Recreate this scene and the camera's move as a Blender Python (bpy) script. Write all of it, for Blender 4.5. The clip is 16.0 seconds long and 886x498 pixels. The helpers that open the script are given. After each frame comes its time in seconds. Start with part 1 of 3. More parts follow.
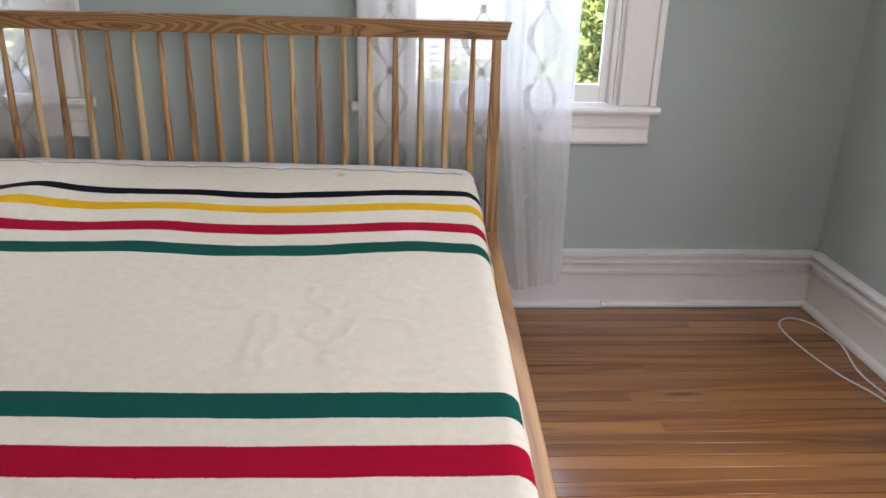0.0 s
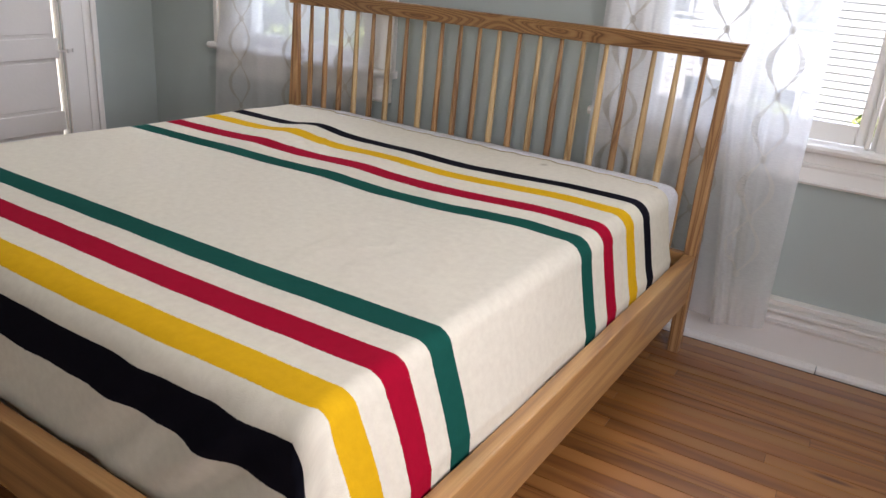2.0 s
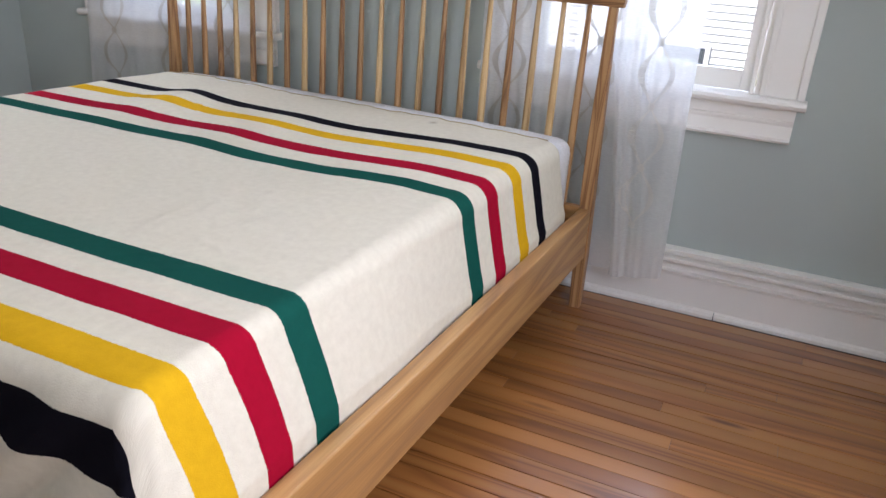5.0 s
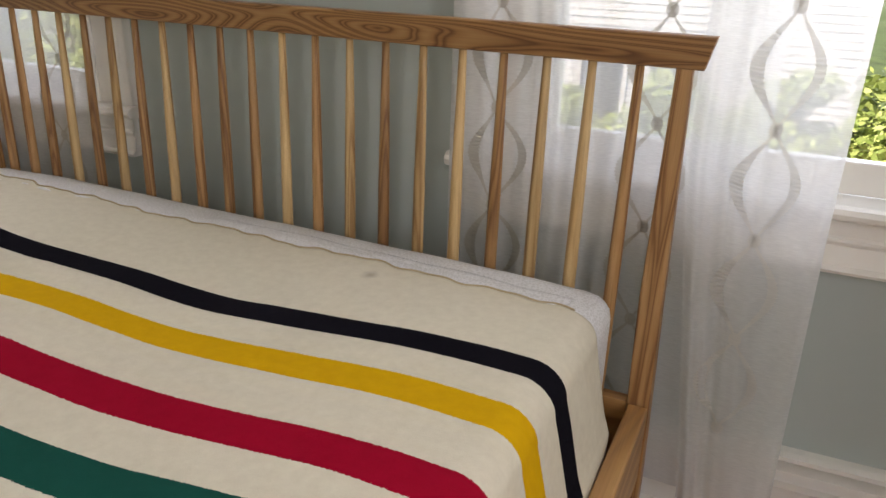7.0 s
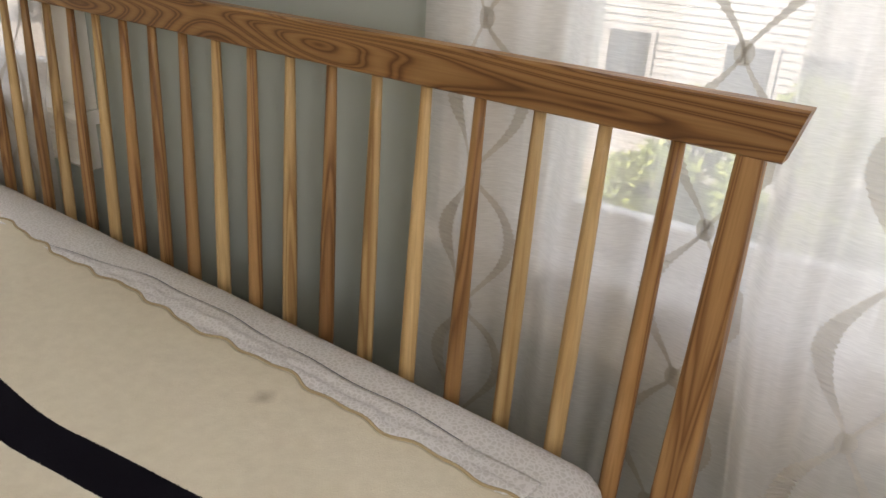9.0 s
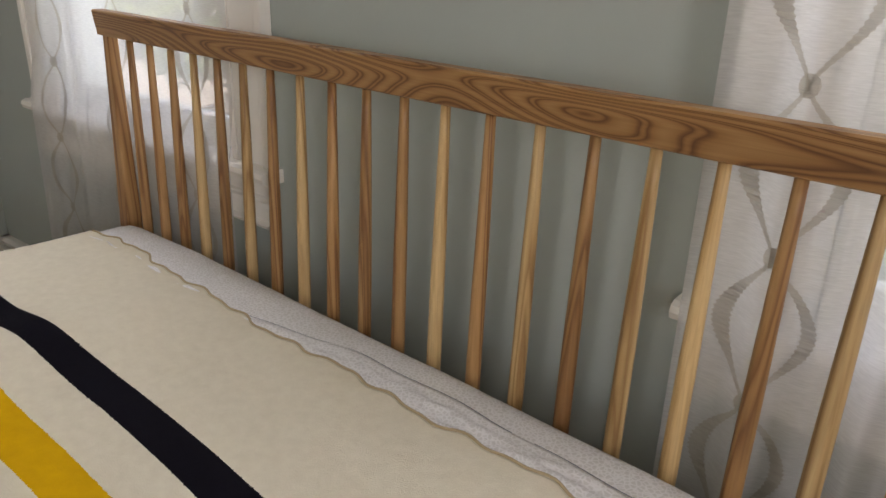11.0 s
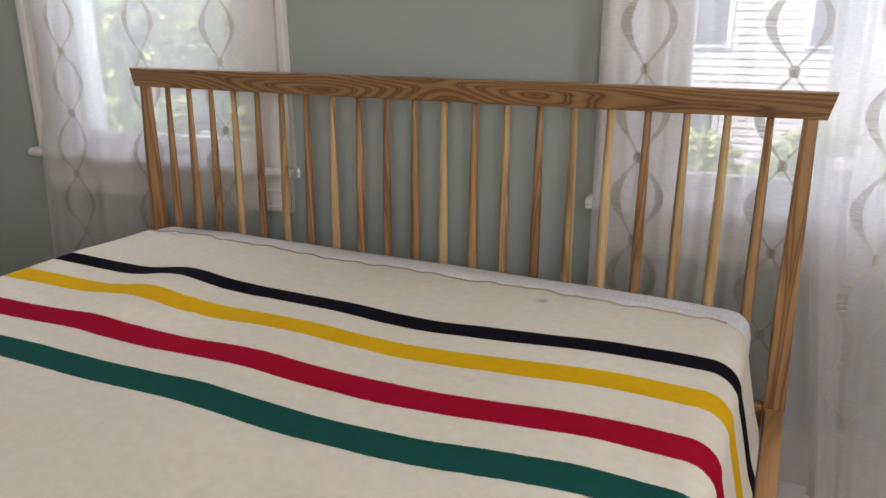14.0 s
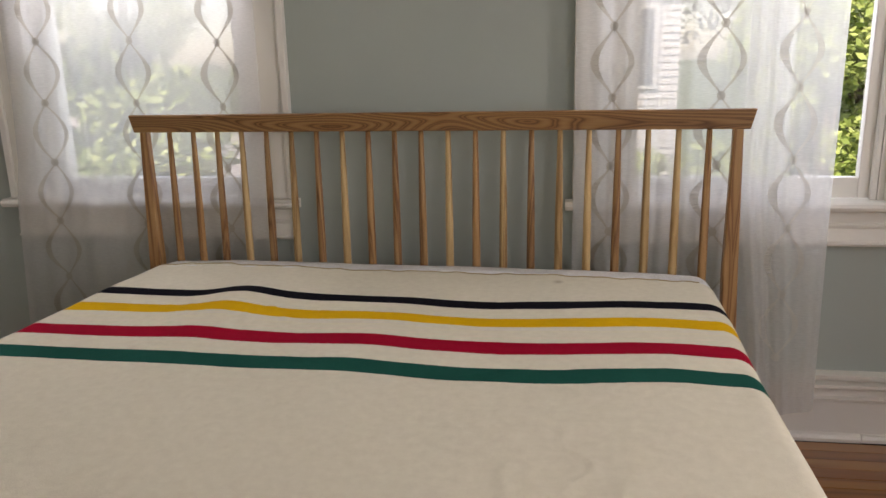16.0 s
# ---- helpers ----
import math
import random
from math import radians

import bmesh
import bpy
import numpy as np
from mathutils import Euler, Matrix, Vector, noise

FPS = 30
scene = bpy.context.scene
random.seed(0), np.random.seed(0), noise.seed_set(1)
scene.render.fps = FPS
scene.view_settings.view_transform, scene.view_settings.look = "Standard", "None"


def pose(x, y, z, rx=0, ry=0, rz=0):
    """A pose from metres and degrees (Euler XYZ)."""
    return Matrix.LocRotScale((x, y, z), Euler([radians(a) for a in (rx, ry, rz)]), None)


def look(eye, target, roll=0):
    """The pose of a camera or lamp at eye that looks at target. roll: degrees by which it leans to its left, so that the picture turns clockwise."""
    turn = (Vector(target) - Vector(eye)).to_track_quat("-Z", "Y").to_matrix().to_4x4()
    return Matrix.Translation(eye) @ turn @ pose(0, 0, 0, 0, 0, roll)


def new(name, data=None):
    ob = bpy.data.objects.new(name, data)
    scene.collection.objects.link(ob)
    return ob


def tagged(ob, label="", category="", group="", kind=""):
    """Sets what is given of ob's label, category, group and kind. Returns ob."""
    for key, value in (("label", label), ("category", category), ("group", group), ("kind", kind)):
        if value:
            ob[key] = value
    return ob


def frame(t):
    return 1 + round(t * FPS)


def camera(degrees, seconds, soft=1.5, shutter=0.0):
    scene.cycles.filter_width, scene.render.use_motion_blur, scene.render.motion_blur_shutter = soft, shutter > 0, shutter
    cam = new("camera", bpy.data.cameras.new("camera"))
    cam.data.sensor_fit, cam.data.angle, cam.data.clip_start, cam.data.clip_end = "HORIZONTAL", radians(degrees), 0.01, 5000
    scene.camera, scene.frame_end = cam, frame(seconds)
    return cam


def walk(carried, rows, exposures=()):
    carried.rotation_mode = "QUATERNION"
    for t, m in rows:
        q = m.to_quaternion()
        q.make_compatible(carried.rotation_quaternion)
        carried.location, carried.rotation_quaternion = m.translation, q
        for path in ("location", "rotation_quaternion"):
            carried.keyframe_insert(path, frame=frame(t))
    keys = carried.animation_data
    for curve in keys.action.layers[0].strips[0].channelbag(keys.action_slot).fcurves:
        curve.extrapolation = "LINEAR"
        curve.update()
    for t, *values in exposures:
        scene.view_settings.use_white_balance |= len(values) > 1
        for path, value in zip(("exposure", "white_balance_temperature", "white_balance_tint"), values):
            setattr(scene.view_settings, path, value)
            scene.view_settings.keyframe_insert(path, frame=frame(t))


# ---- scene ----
cam = camera(61.1, 16.0)
PATH = [
    (0, (-0.006, 0.014, 1.326), (0.108, 1.874, 0.601), 1.5),
    (0.5, (0.23, 0.075, 1.3), (0.072, 1.923, 0.551), 2.5),
    (1, (0.435, 0.145, 1.319), (-0.049, 1.933, 0.565), 3.2),
    (1.5, (0.661, 0.092, 1.315), (-0.118, 1.778, 0.576), 4.4),
    (2, (0.789, -0.049, 1.313), (-0.12, 1.58, 0.592), 4.7),
    (2.5, (0.818, -0.238, 1.294), (-0.08, 1.392, 0.561), 3.7),
    (3, (0.859, -0.345, 1.231), (0.031, 1.29, 0.429), 2.5),
    (3.5, (0.887, -0.37, 1.183), (0.134, 1.257, 0.296), 1.1),
    (4, (0.881, -0.343, 1.152), (0.202, 1.261, 0.17), 0.2),
    (4.5, (0.884, -0.171, 1.204), (0.19, 1.488, 0.33), 0.9),
    (5, (0.878, 0.089, 1.261), (0.144, 1.779, 0.483), 3.7),
    (5.2, (0.835, 0.203, 1.266), (0.098, 1.902, 0.51), 4.0),
    (7.3, (0.425, 1.335, 1.269), (-0.28, 3.042, 0.502), 1.3),
    (7.5, (0.421, 1.403, 1.279), (-0.31, 3.092, 0.495), 1.2),
    (8, (0.442, 1.57, 1.286), (-0.351, 3.228, 0.497), 2.4),
    (8.5, (0.487, 1.739, 1.297), (-0.417, 3.323, 0.478), 3.1),
    (9, (0.462, 1.809, 1.284), (-0.511, 3.353, 0.466), 3.8),
    (9.5, (0.36, 1.822, 1.298), (-0.691, 3.305, 0.464), 3.8),
    (10, (0.22, 1.802, 1.314), (-0.898, 3.235, 0.48), 2.8),
    (12.5, (0.146, 1.509, 1.291), (-0.954, 3.058, 0.666), 0.3),
    (13, (0.228, 1.308, 1.312), (-0.819, 2.904, 0.717), 0.2),
    (13.5, (0.2, 1.063, 1.288), (-0.685, 2.759, 0.704), -0.5),
    (14, (0.23, 0.825, 1.295), (-0.521, 2.577, 0.691), -0.3),
    (14.5, (0.246, 0.62, 1.299), (-0.375, 2.429, 0.712), 0.3),
    (15, (0.095, 0.461, 1.315), (-0.324, 2.332, 0.747), -0.7),
    (15.5, (-0.071, 0.353, 1.312), (-0.404, 2.255, 0.791), -1.4),
    (16, (-0.204, 0.286, 1.288), (-0.506, 2.201, 0.799), -1.4),
]
EXPOSURES = [(0.0, 1.30, 6500, 27), (1.0, 1.25, 6550, 27), (2.5, 1.30, 6700, 27), (4.5, 1.56, 6300, 26), (5.0, 1.38, 6300, 26), (8.0, 0.95, 7800, 24),
             (10.0, 0.95, 7800, 24), (12.5, 1.12, 6800, 28), (14.0, 0.98, 7000, 27), (16.0, 0.76, 7600, 27)]
walk(cam, [(t, look(eye, target, roll)) for t, eye, target, roll in PATH], EXPOSURES)

# ---- world and light ----
world = bpy.data.worlds.new("world")
scene.world = world
world.use_nodes = True
wn = world.node_tree
sky = wn.nodes.new("ShaderNodeTexSky")
sky.sky_type = "NISHITA"
sky.sun_disc = False
sky.sun_elevation = radians(52)
sky.sun_rotation = radians(205)
wn.links.new(sky.outputs[0], wn.nodes["Background"].inputs[0])
wn.nodes["Background"].inputs[1].default_value = 0.15

sun = new("sun", bpy.data.lights.new("sun", "SUN"))
sun.data.energy, sun.data.angle, sun.data.color = 5.0, radians(0.5), (1.0, 0.95, 0.87)
sun.matrix_world = look((0, 0, 0), (0.27, 0.58, -0.82))


def window_lamp(name, eye, target, wide, high, watts, colour):
    lamp = new(name, bpy.data.lights.new(name, "AREA"))
    lamp.data.shape, lamp.data.size, lamp.data.size_y = "RECTANGLE", wide, high
    lamp.data.energy, lamp.data.color = watts, colour
    lamp.matrix_world = look(eye, target)
    return lamp


SKYLIGHT = (0.72, 0.83, 1.0)
window_lamp("east_window_light", (1.78, 0.65, 1.55), (0.0, 0.65, 1.40), 0.8, 1.35, 18, (0.88, 0.94, 1.0))
# weak fill added from the south for the north wall and bed's foot
window_lamp("south_fill_light", (1.0, -2.28, 1.55), (1.0, 0.0, 1.40), 0.8, 1.35, 2.5, (0.90, 0.95, 1.0))
# each north window: its whole opening, and the sky high up in it; the first also has a strip beside its curtain
window_lamp("north_window_light", (0.39, 3.02, 1.54), (0.39, 0.9, 0.9), 0.78, 1.36, 1.9, SKYLIGHT)
window_lamp("north_window_light", (-1.67, 3.02, 1.54), (-1.67, 0.9, 0.9), 0.78, 1.36, 2.4, SKYLIGHT)
window_lamp("north_window_light", (0.39, 2.93, 2.08), (0.39, 0.9, 1.25), 0.7, 0.28, 9, SKYLIGHT)
window_lamp("north_window_light", (-1.67, 2.93, 2.08), (-1.67, 0.9, 1.25), 0.7, 0.28, 13, SKYLIGHT)
window_lamp("north_window_light", (0.735, 3.00, 1.35), (0.80, 0.9, 0.6), 0.10, 0.9, 1.3, (0.70, 0.84, 1.0))


# ---- materials ----
def material(name, rough=0.5, metal=0.0):
    m = bpy.data.materials.new(name)
    m.use_nodes = True
    nt = m.node_tree
    b = nt.nodes["Principled BSDF"]
    b.inputs["Roughness"].default_value = rough
    b.inputs["Metallic"].default_value = metal
    return m, nt, b


def node(nt, kind, **values):
    n = nt.nodes.new(kind)
    for k, v in values.items():
        n.inputs[k.replace("_", " ")].default_value = v
    return n


def math_node(nt, op, a, b=None):
    n = nt.nodes.new("ShaderNodeMath")
    n.operation = op
    for i, v in enumerate((a, b)):
        if v is None:
            continue
        if isinstance(v, (int, float)):
            n.inputs[i].default_value = v
        else:
            nt.links.new(v, n.inputs[i])
    return n.outputs[0]


def ramp(nt, fac, stops, mode="LINEAR"):
    r = nt.nodes.new("ShaderNodeValToRGB")
    r.color_ramp.interpolation = mode
    els = r.color_ramp.elements
    while len(els) < len(stops):
        els.new(0.5)
    for e, (p, c) in zip(els, stops):
        e.position = p
        e.color = (*c, 1)
    nt.links.new(fac, r.inputs[0])
    return r.outputs[0]


def mix_rgb(nt, kind, fac, a, b):
    n = nt.nodes.new("ShaderNodeMix")
    n.data_type, n.blend_type = "RGBA", kind
    for i, v in ((0, fac), (6, a), (7, b)):
        if isinstance(v, (int, float)):
            n.inputs[i].default_value = v
        elif isinstance(v, tuple):
            n.inputs[i].default_value = (*v, 1)
        else:
            nt.links.new(v, n.inputs[i])
    return n.outputs[2]


def bump(nt, b, height, strength, distance=0.002):
    n = node(nt, "ShaderNodeBump", Strength=strength, Distance=distance)
    nt.links.new(height, n.inputs["Height"])
    nt.links.new(n.outputs[0], b.inputs["Normal"])


def coords(nt, scale, shuffle=True):
    """Object coordinates, shifted by a random step for each object, then stretched."""
    tc = nt.nodes.new("ShaderNodeTexCoord")
    out = tc.outputs["Object"]
    if shuffle:
        info = nt.nodes.new("ShaderNodeObjectInfo")
        comb = nt.nodes.new("ShaderNodeCombineXYZ")
        nt.links.new(math_node(nt, "MULTIPLY", info.outputs["Random"], 7.3), comb.inputs[0])
        nt.links.new(math_node(nt, "MULTIPLY", info.outputs["Random"], 13.7), comb.inputs[1])
        nt.links.new(math_node(nt, "MULTIPLY", info.outputs["Random"], 5.9), comb.inputs[2])
        add = nt.nodes.new("ShaderNodeVectorMath")
        nt.links.new(out, add.inputs[0])
        nt.links.new(comb.outputs[0], add.inputs[1])
        out = add.outputs[0]
    mul = nt.nodes.new("ShaderNodeVectorMath")
    mul.operation = "MULTIPLY"
    mul.inputs[1].default_value = scale
    nt.links.new(out, mul.inputs[0])
    return mul.outputs[0]


def noise_tex(nt, vec, scale, detail=3.0, rough=0.5, distort=0.0):
    n = node(nt, "ShaderNodeTexNoise", Scale=scale, Detail=detail, Roughness=rough, Distortion=distort)
    nt.links.new(vec, n.inputs["Vector"])
    return n.outputs[0]


def wood(name, axis, dark, mid, light, rings=9.0, figure=2.2, rough=0.42, vary=0.3, coat=0.0, relief=0.12, stretch=0.09, pore=0.45, knots=False):
    """Wood with flowing ring figure and fine pores along the given axis."""
    m, nt, b = material(name, rough)
    along = [1.0, 1.0, 1.0]
    along[axis] = stretch
    fig = noise_tex(nt, coords(nt, along), figure, 1.5, 0.4, 0.3)
    wave = math_node(nt, "SINE", math_node(nt, "MULTIPLY", fig, rings * 6.283))
    wave = math_node(nt, "MULTIPLY_ADD", wave, 0.5)
    wave.node.inputs[2].default_value = 0.5
    fine = [1.0, 1.0, 1.0]
    fine[axis] = 0.02
    pores = noise_tex(nt, coords(nt, fine), 260.0, 2.0, 0.6)
    tone = noise_tex(nt, coords(nt, along), 3.0, 2.0)
    colour = ramp(nt, wave, [(0.0, light), (0.55, mid), (0.9, dark), (1.0, mid)])
    colour = mix_rgb(nt, "MULTIPLY", pore, colour, ramp(nt, pores, [(0.3, (0.62, 0.55, 0.48)), (0.62, (1.0, 1.0, 1.0))]))
    colour = mix_rgb(nt, "MULTIPLY", 0.6, colour, ramp(nt, tone, [(0.3, (0.8, 0.76, 0.7)), (0.7, (1.08, 1.05, 1.0))]))
    if knots:
        vor = node(nt, "ShaderNodeTexVoronoi", Scale=1.0)
        nt.links.new(coords(nt, (1.5, 9.0, 9.0)), vor.inputs["Vector"])
        colour = mix_rgb(nt, "MIX", ramp(nt, vor.outputs["Distance"], [(0.05, (0.8, 0.8, 0.8)), (0.13, (0, 0, 0))]), colour, (0.07, 0.02, 0.008))
    info = nt.nodes.new("ShaderNodeObjectInfo")
    hsv = nt.nodes.new("ShaderNodeHueSaturation")
    val = nt.nodes.new("ShaderNodeMapRange")
    val.inputs[3].default_value, val.inputs[4].default_value = 1.0 - vary, 1.0 + vary
    nt.links.new(info.outputs["Random"], val.inputs[0])
    nt.links.new(val.outputs[0], hsv.inputs["Value"])
    nt.links.new(colour, hsv.inputs["Color"])
    nt.links.new(hsv.outputs[0], b.inputs["Base Color"])
    bump(nt, b, math_node(nt, "ADD", pores, wave), relief, 0.0006)
    b.inputs["Coat Weight"].default_value = coat
    b.inputs["Coat Roughness"].default_value = 0.24
    return m


def painted(name, colour, rough=0.5, uneven=0.06, relief=0.15, grain=18.0, dirt=None):
    """Brush-painted surface with slight unevenness in tone and relief."""
    m, nt, b = material(name, rough)
    v = coords(nt, (1, 1, 1), False)
    big = noise_tex(nt, v, 1.3, 4.0)
    small = noise_tex(nt, v, grain * 6, 3.0)
    lo = tuple(c * (1 - uneven) for c in colour)
    hi = tuple(min(1.0, c * (1 + uneven)) for c in colour)
    col = ramp(nt, big, [(0.3, lo), (0.7, hi)])
    if dirt:
        spots = noise_tex(nt, v, 9.0, 6.0, 0.7)
        col = mix_rgb(nt, "MIX", ramp(nt, spots, [(0.66, (0, 0, 0)), (0.74, (0.6, 0.6, 0.6))]), col, dirt)
    nt.links.new(col, b.inputs["Base Color"])
    bump(nt, b, math_node(nt, "ADD", small, noise_tex(nt, v, grain, 2.0)), relief, 0.0012)
    return m


ASH_M, ASH_L = (0.46, 0.245, 0.085), (0.56, 0.325, 0.125)
ASH_TOP = wood("ash_wood_top_rail", 0, (0.15, 0.064, 0.021), (0.34, 0.172, 0.062), (0.42, 0.235, 0.092), 26.0, 9.0, vary=0.04, stretch=0.13)
ASH_X = wood("ash_wood_across", 0, (0.27, 0.125, 0.040), ASH_M, ASH_L, 5.0, 4.0, vary=0.04, stretch=0.09)
ASH_Y = wood("ash_wood_lengthwise", 1, (0.37, 0.195, 0.078), ASH_M, ASH_L, 9.0, 4.5, vary=0.04, stretch=0.10)
ASH_Z = wood("ash_wood_upright", 2, (0.22, 0.098, 0.034), (0.40, 0.215, 0.085), (0.48, 0.28, 0.12), 5.0, 22.0, vary=0.14, stretch=0.02)
ASH_PALE = wood("pale_ash_sapwood", 2, (0.34, 0.19, 0.075), (0.56, 0.37, 0.165), (0.66, 0.47, 0.235), 4.0, 24.0, vary=0.10, stretch=0.02)
PINE = wood("pine_floor", 0, (0.225, 0.085, 0.022), (0.335, 0.134, 0.034), (0.38, 0.165, 0.045), 5.0, 6.5, rough=0.36, vary=0.22, coat=1.0, relief=0.03, stretch=0.045, pore=0.14, knots=True)
PINE.node_tree.nodes["Principled BSDF"].inputs["Specular IOR Level"].default_value = 0.25
PINE.node_tree.nodes["Principled BSDF"].inputs["Coat Roughness"].default_value = 0.19
WALL = painted("sage_wall_paint", (0.40, 0.45, 0.41), 0.62, 0.05, 0.12, 30.0)
TRIM = painted("white_trim_paint", (0.82, 0.80, 0.73), 0.38, 0.05, 0.2, 14.0)
TRIM_OLD = painted("old_cream_door_paint", (0.70, 0.67, 0.60), 0.42, 0.07, 0.3, 10.0, (0.4, 0.36, 0.3))
CEIL = painted("ceiling_paint", (0.8, 0.79, 0.76), 0.8, 0.03, 0.1)
GAP = material("dark_joint", 0.9)[0]
GAP.node_tree.nodes["Principled BSDF"].inputs["Base Color"].default_value = (0.012, 0.007, 0.004, 1)
STEEL = material("tarnished_metal", 0.45, 1.0)[0]
STEEL.node_tree.nodes["Principled BSDF"].inputs["Base Color"].default_value = (0.35, 0.3, 0.24, 1)
CORD = material("white_cord_plastic", 0.4)[0]
CORD.node_tree.nodes["Principled BSDF"].inputs["Base Color"].default_value = (0.78, 0.76, 0.74, 1)


def wool():
    """Cream wool woven with bands of black, yellow, red and green; the second UV axis is metres along the blanket."""
    m, nt, b = material("striped_wool", 0.95)
    uv = nt.nodes.new("ShaderNodeUVMap")
    uv.uv_map = "UVMap"
    sep = nt.nodes.new("ShaderNodeSeparateXYZ")
    nt.links.new(uv.outputs[0], sep.inputs[0])
    scaled = nt.nodes.new("ShaderNodeVectorMath")
    scaled.operation = "MULTIPLY"
    scaled.inputs[1].default_value = (1, 1, 1)
    nt.links.new(uv.outputs[0], scaled.inputs[0])
    fuzz = noise_tex(nt, scaled.outputs[0], 300.0, 2.0)
    v = math_node(nt, "ADD", sep.outputs[1], math_node(nt, "MULTIPLY", math_node(nt, "SUBTRACT", fuzz, 0.5), 0.006))
    pos = math_node(nt, "DIVIDE", math_node(nt, "ADD", v, 2.6), 2.6)
    cream, black, yellow, red, green = (0.68, 0.63, 0.49), (0.007, 0.0065, 0.010), (0.66, 0.37, 0.008), (0.34, 0.005, 0.022), (0.005, 0.075, 0.054)
    stops = [(0.0, cream)]
    for lo, hi, c in BANDS:
        stops += [((lo + 2.6) / 2.6, {"k": black, "y": yellow, "r": red, "g": green}[c]), ((hi + 2.6) / 2.6, cream)]
    col = ramp(nt, pos, stops, "CONSTANT")
    mott = noise_tex(nt, scaled.outputs[0], 45.0, 4.0, 0.65)
    col = mix_rgb(nt, "MULTIPLY", 0.5, col, ramp(nt, mott, [(0.3, (0.86, 0.84, 0.8)), (0.7, (1.04, 1.04, 1.03))]))
    # a faint round stain near the head edge
    d = nt.nodes.new("ShaderNodeVectorMath")
    d.operation = "DISTANCE"
    d.inputs[1].default_value = (0.458, -0.226, 0)
    nt.links.new(uv.outputs[0], d.inputs[0])
    col = mix_rgb(nt, "MIX", ramp(nt, math_node(nt, "ADD", d.outputs["Value"], math_node(nt, "MULTIPLY", mott, 0.012)), [(0.008, (0.55, 0.55, 0.55)), (0.026, (0, 0, 0))]), col, (0.25, 0.2, 0.13))
    nt.links.new(col, b.inputs["Base Color"])
    b.inputs["Sheen Weight"].default_value = 0.0
    b.inputs["Sheen Roughness"].default_value = 0.6
    b.inputs["Specular IOR Level"].default_value = 0.05
    bump(nt, b, math_node(nt, "ADD", noise_tex(nt, scaled.outputs[0], 420.0, 3.0), mott), 0.5, 0.0015)
    return m


# bands along the blanket, metres from the headboard (towards the foot is negative)
BANDS = [(-2.062, -1.975, "k"), (-1.924, -1.855, "y"), (-1.782, -1.713, "r"), (-1.641, -1.571, "g"),
         (-0.973, -0.902, "g"), (-0.818, -0.745, "r"), (-0.632, -0.561, "y"), (-0.486, -0.420, "k")]
WOOL = wool()


def ticking():
    """Pale quilted mattress cloth with a small crackle pattern."""
    m, nt, b = material("mattress_cloth", 0.85)
    v = coords(nt, (1, 1, 1), False)
    vor = node(nt, "ShaderNodeTexVoronoi", Scale=130.0)
    vor.feature = "DISTANCE_TO_EDGE"
    nt.links.new(v, vor.inputs["Vector"])
    col = ramp(nt, vor.outputs["Distance"], [(0.04, (0.80, 0.80, 0.78)), (0.2, (0.66, 0.655, 0.62))])
    nt.links.new(col, b.inputs["Base Color"])
    bump(nt, b, vor.outputs["Distance"], 0.35, 0.001)
    return m


TICKING = ticking()


def woven_tag():
    """Pale woven cloth crossed by thin dark and red bars."""
    m, nt, b = material("woven_tag", 0.9)
    wave = node(nt, "ShaderNodeTexWave", Scale=55.0, Distortion=3.0)
    nt.links.new(coords(nt, (0.2, 1.0, 1.0), False), wave.inputs["Vector"])
    nt.links.new(ramp(nt, wave.outputs[0], [(0.25, (0.6, 0.58, 0.56)), (0.55, (0.3, 0.12, 0.12)), (0.8, (0.08, 0.07, 0.09))]), b.inputs["Base Color"])
    return m


TAG = woven_tag()


def sheer(name, cover, tint):
    """Thin white voile: part of the light passes straight, part is scattered through."""
    m = bpy.data.materials.new(name)
    m.use_nodes = True
    nt = m.node_tree
    nt.nodes.remove(nt.nodes["Principled BSDF"])
    out = nt.nodes["Material Output"]
    v = coords(nt, (1, 1, 1), False)
    clear = nt.nodes.new("ShaderNodeBsdfTransparent")
    face = node(nt, "ShaderNodeBsdfDiffuse", Color=(*tint, 1))
    back = node(nt, "ShaderNodeBsdfTranslucent", Color=(*tint, 1))
    cloth = nt.nodes.new("ShaderNodeMixShader")
    cloth.inputs[0].default_value = 0.64
    nt.links.new(face.outputs[0], cloth.inputs[1])
    nt.links.new(back.outputs[0], cloth.inputs[2])
    slub = noise_tex(nt, coords(nt, (60, 60, 600), False), 1.0, 2.0)
    fac = math_node(nt, "MULTIPLY_ADD", slub, 0.22)
    fac.node.inputs[2].default_value = cover - 0.11
    mix = nt.nodes.new("ShaderNodeMixShader")
    nt.links.new(fac, mix.inputs[0])
    nt.links.new(clear.outputs[0], mix.inputs[1])
    nt.links.new(cloth.outputs[0], mix.inputs[2])
    nt.links.new(mix.outputs[0], out.inputs[0])
    return m


VOILE = sheer("white_voile", 0.62, (0.90, 0.90, 0.88))
VOILE_DENSE = sheer("doubled_white_voile", 0.64, (0.90, 0.90, 0.87))
STITCH_PALE = sheer("pale_embroidery", 0.9, (0.70, 0.68, 0.63))
STITCH = sheer("taupe_embroidery", 0.86, (0.56, 0.53, 0.47))


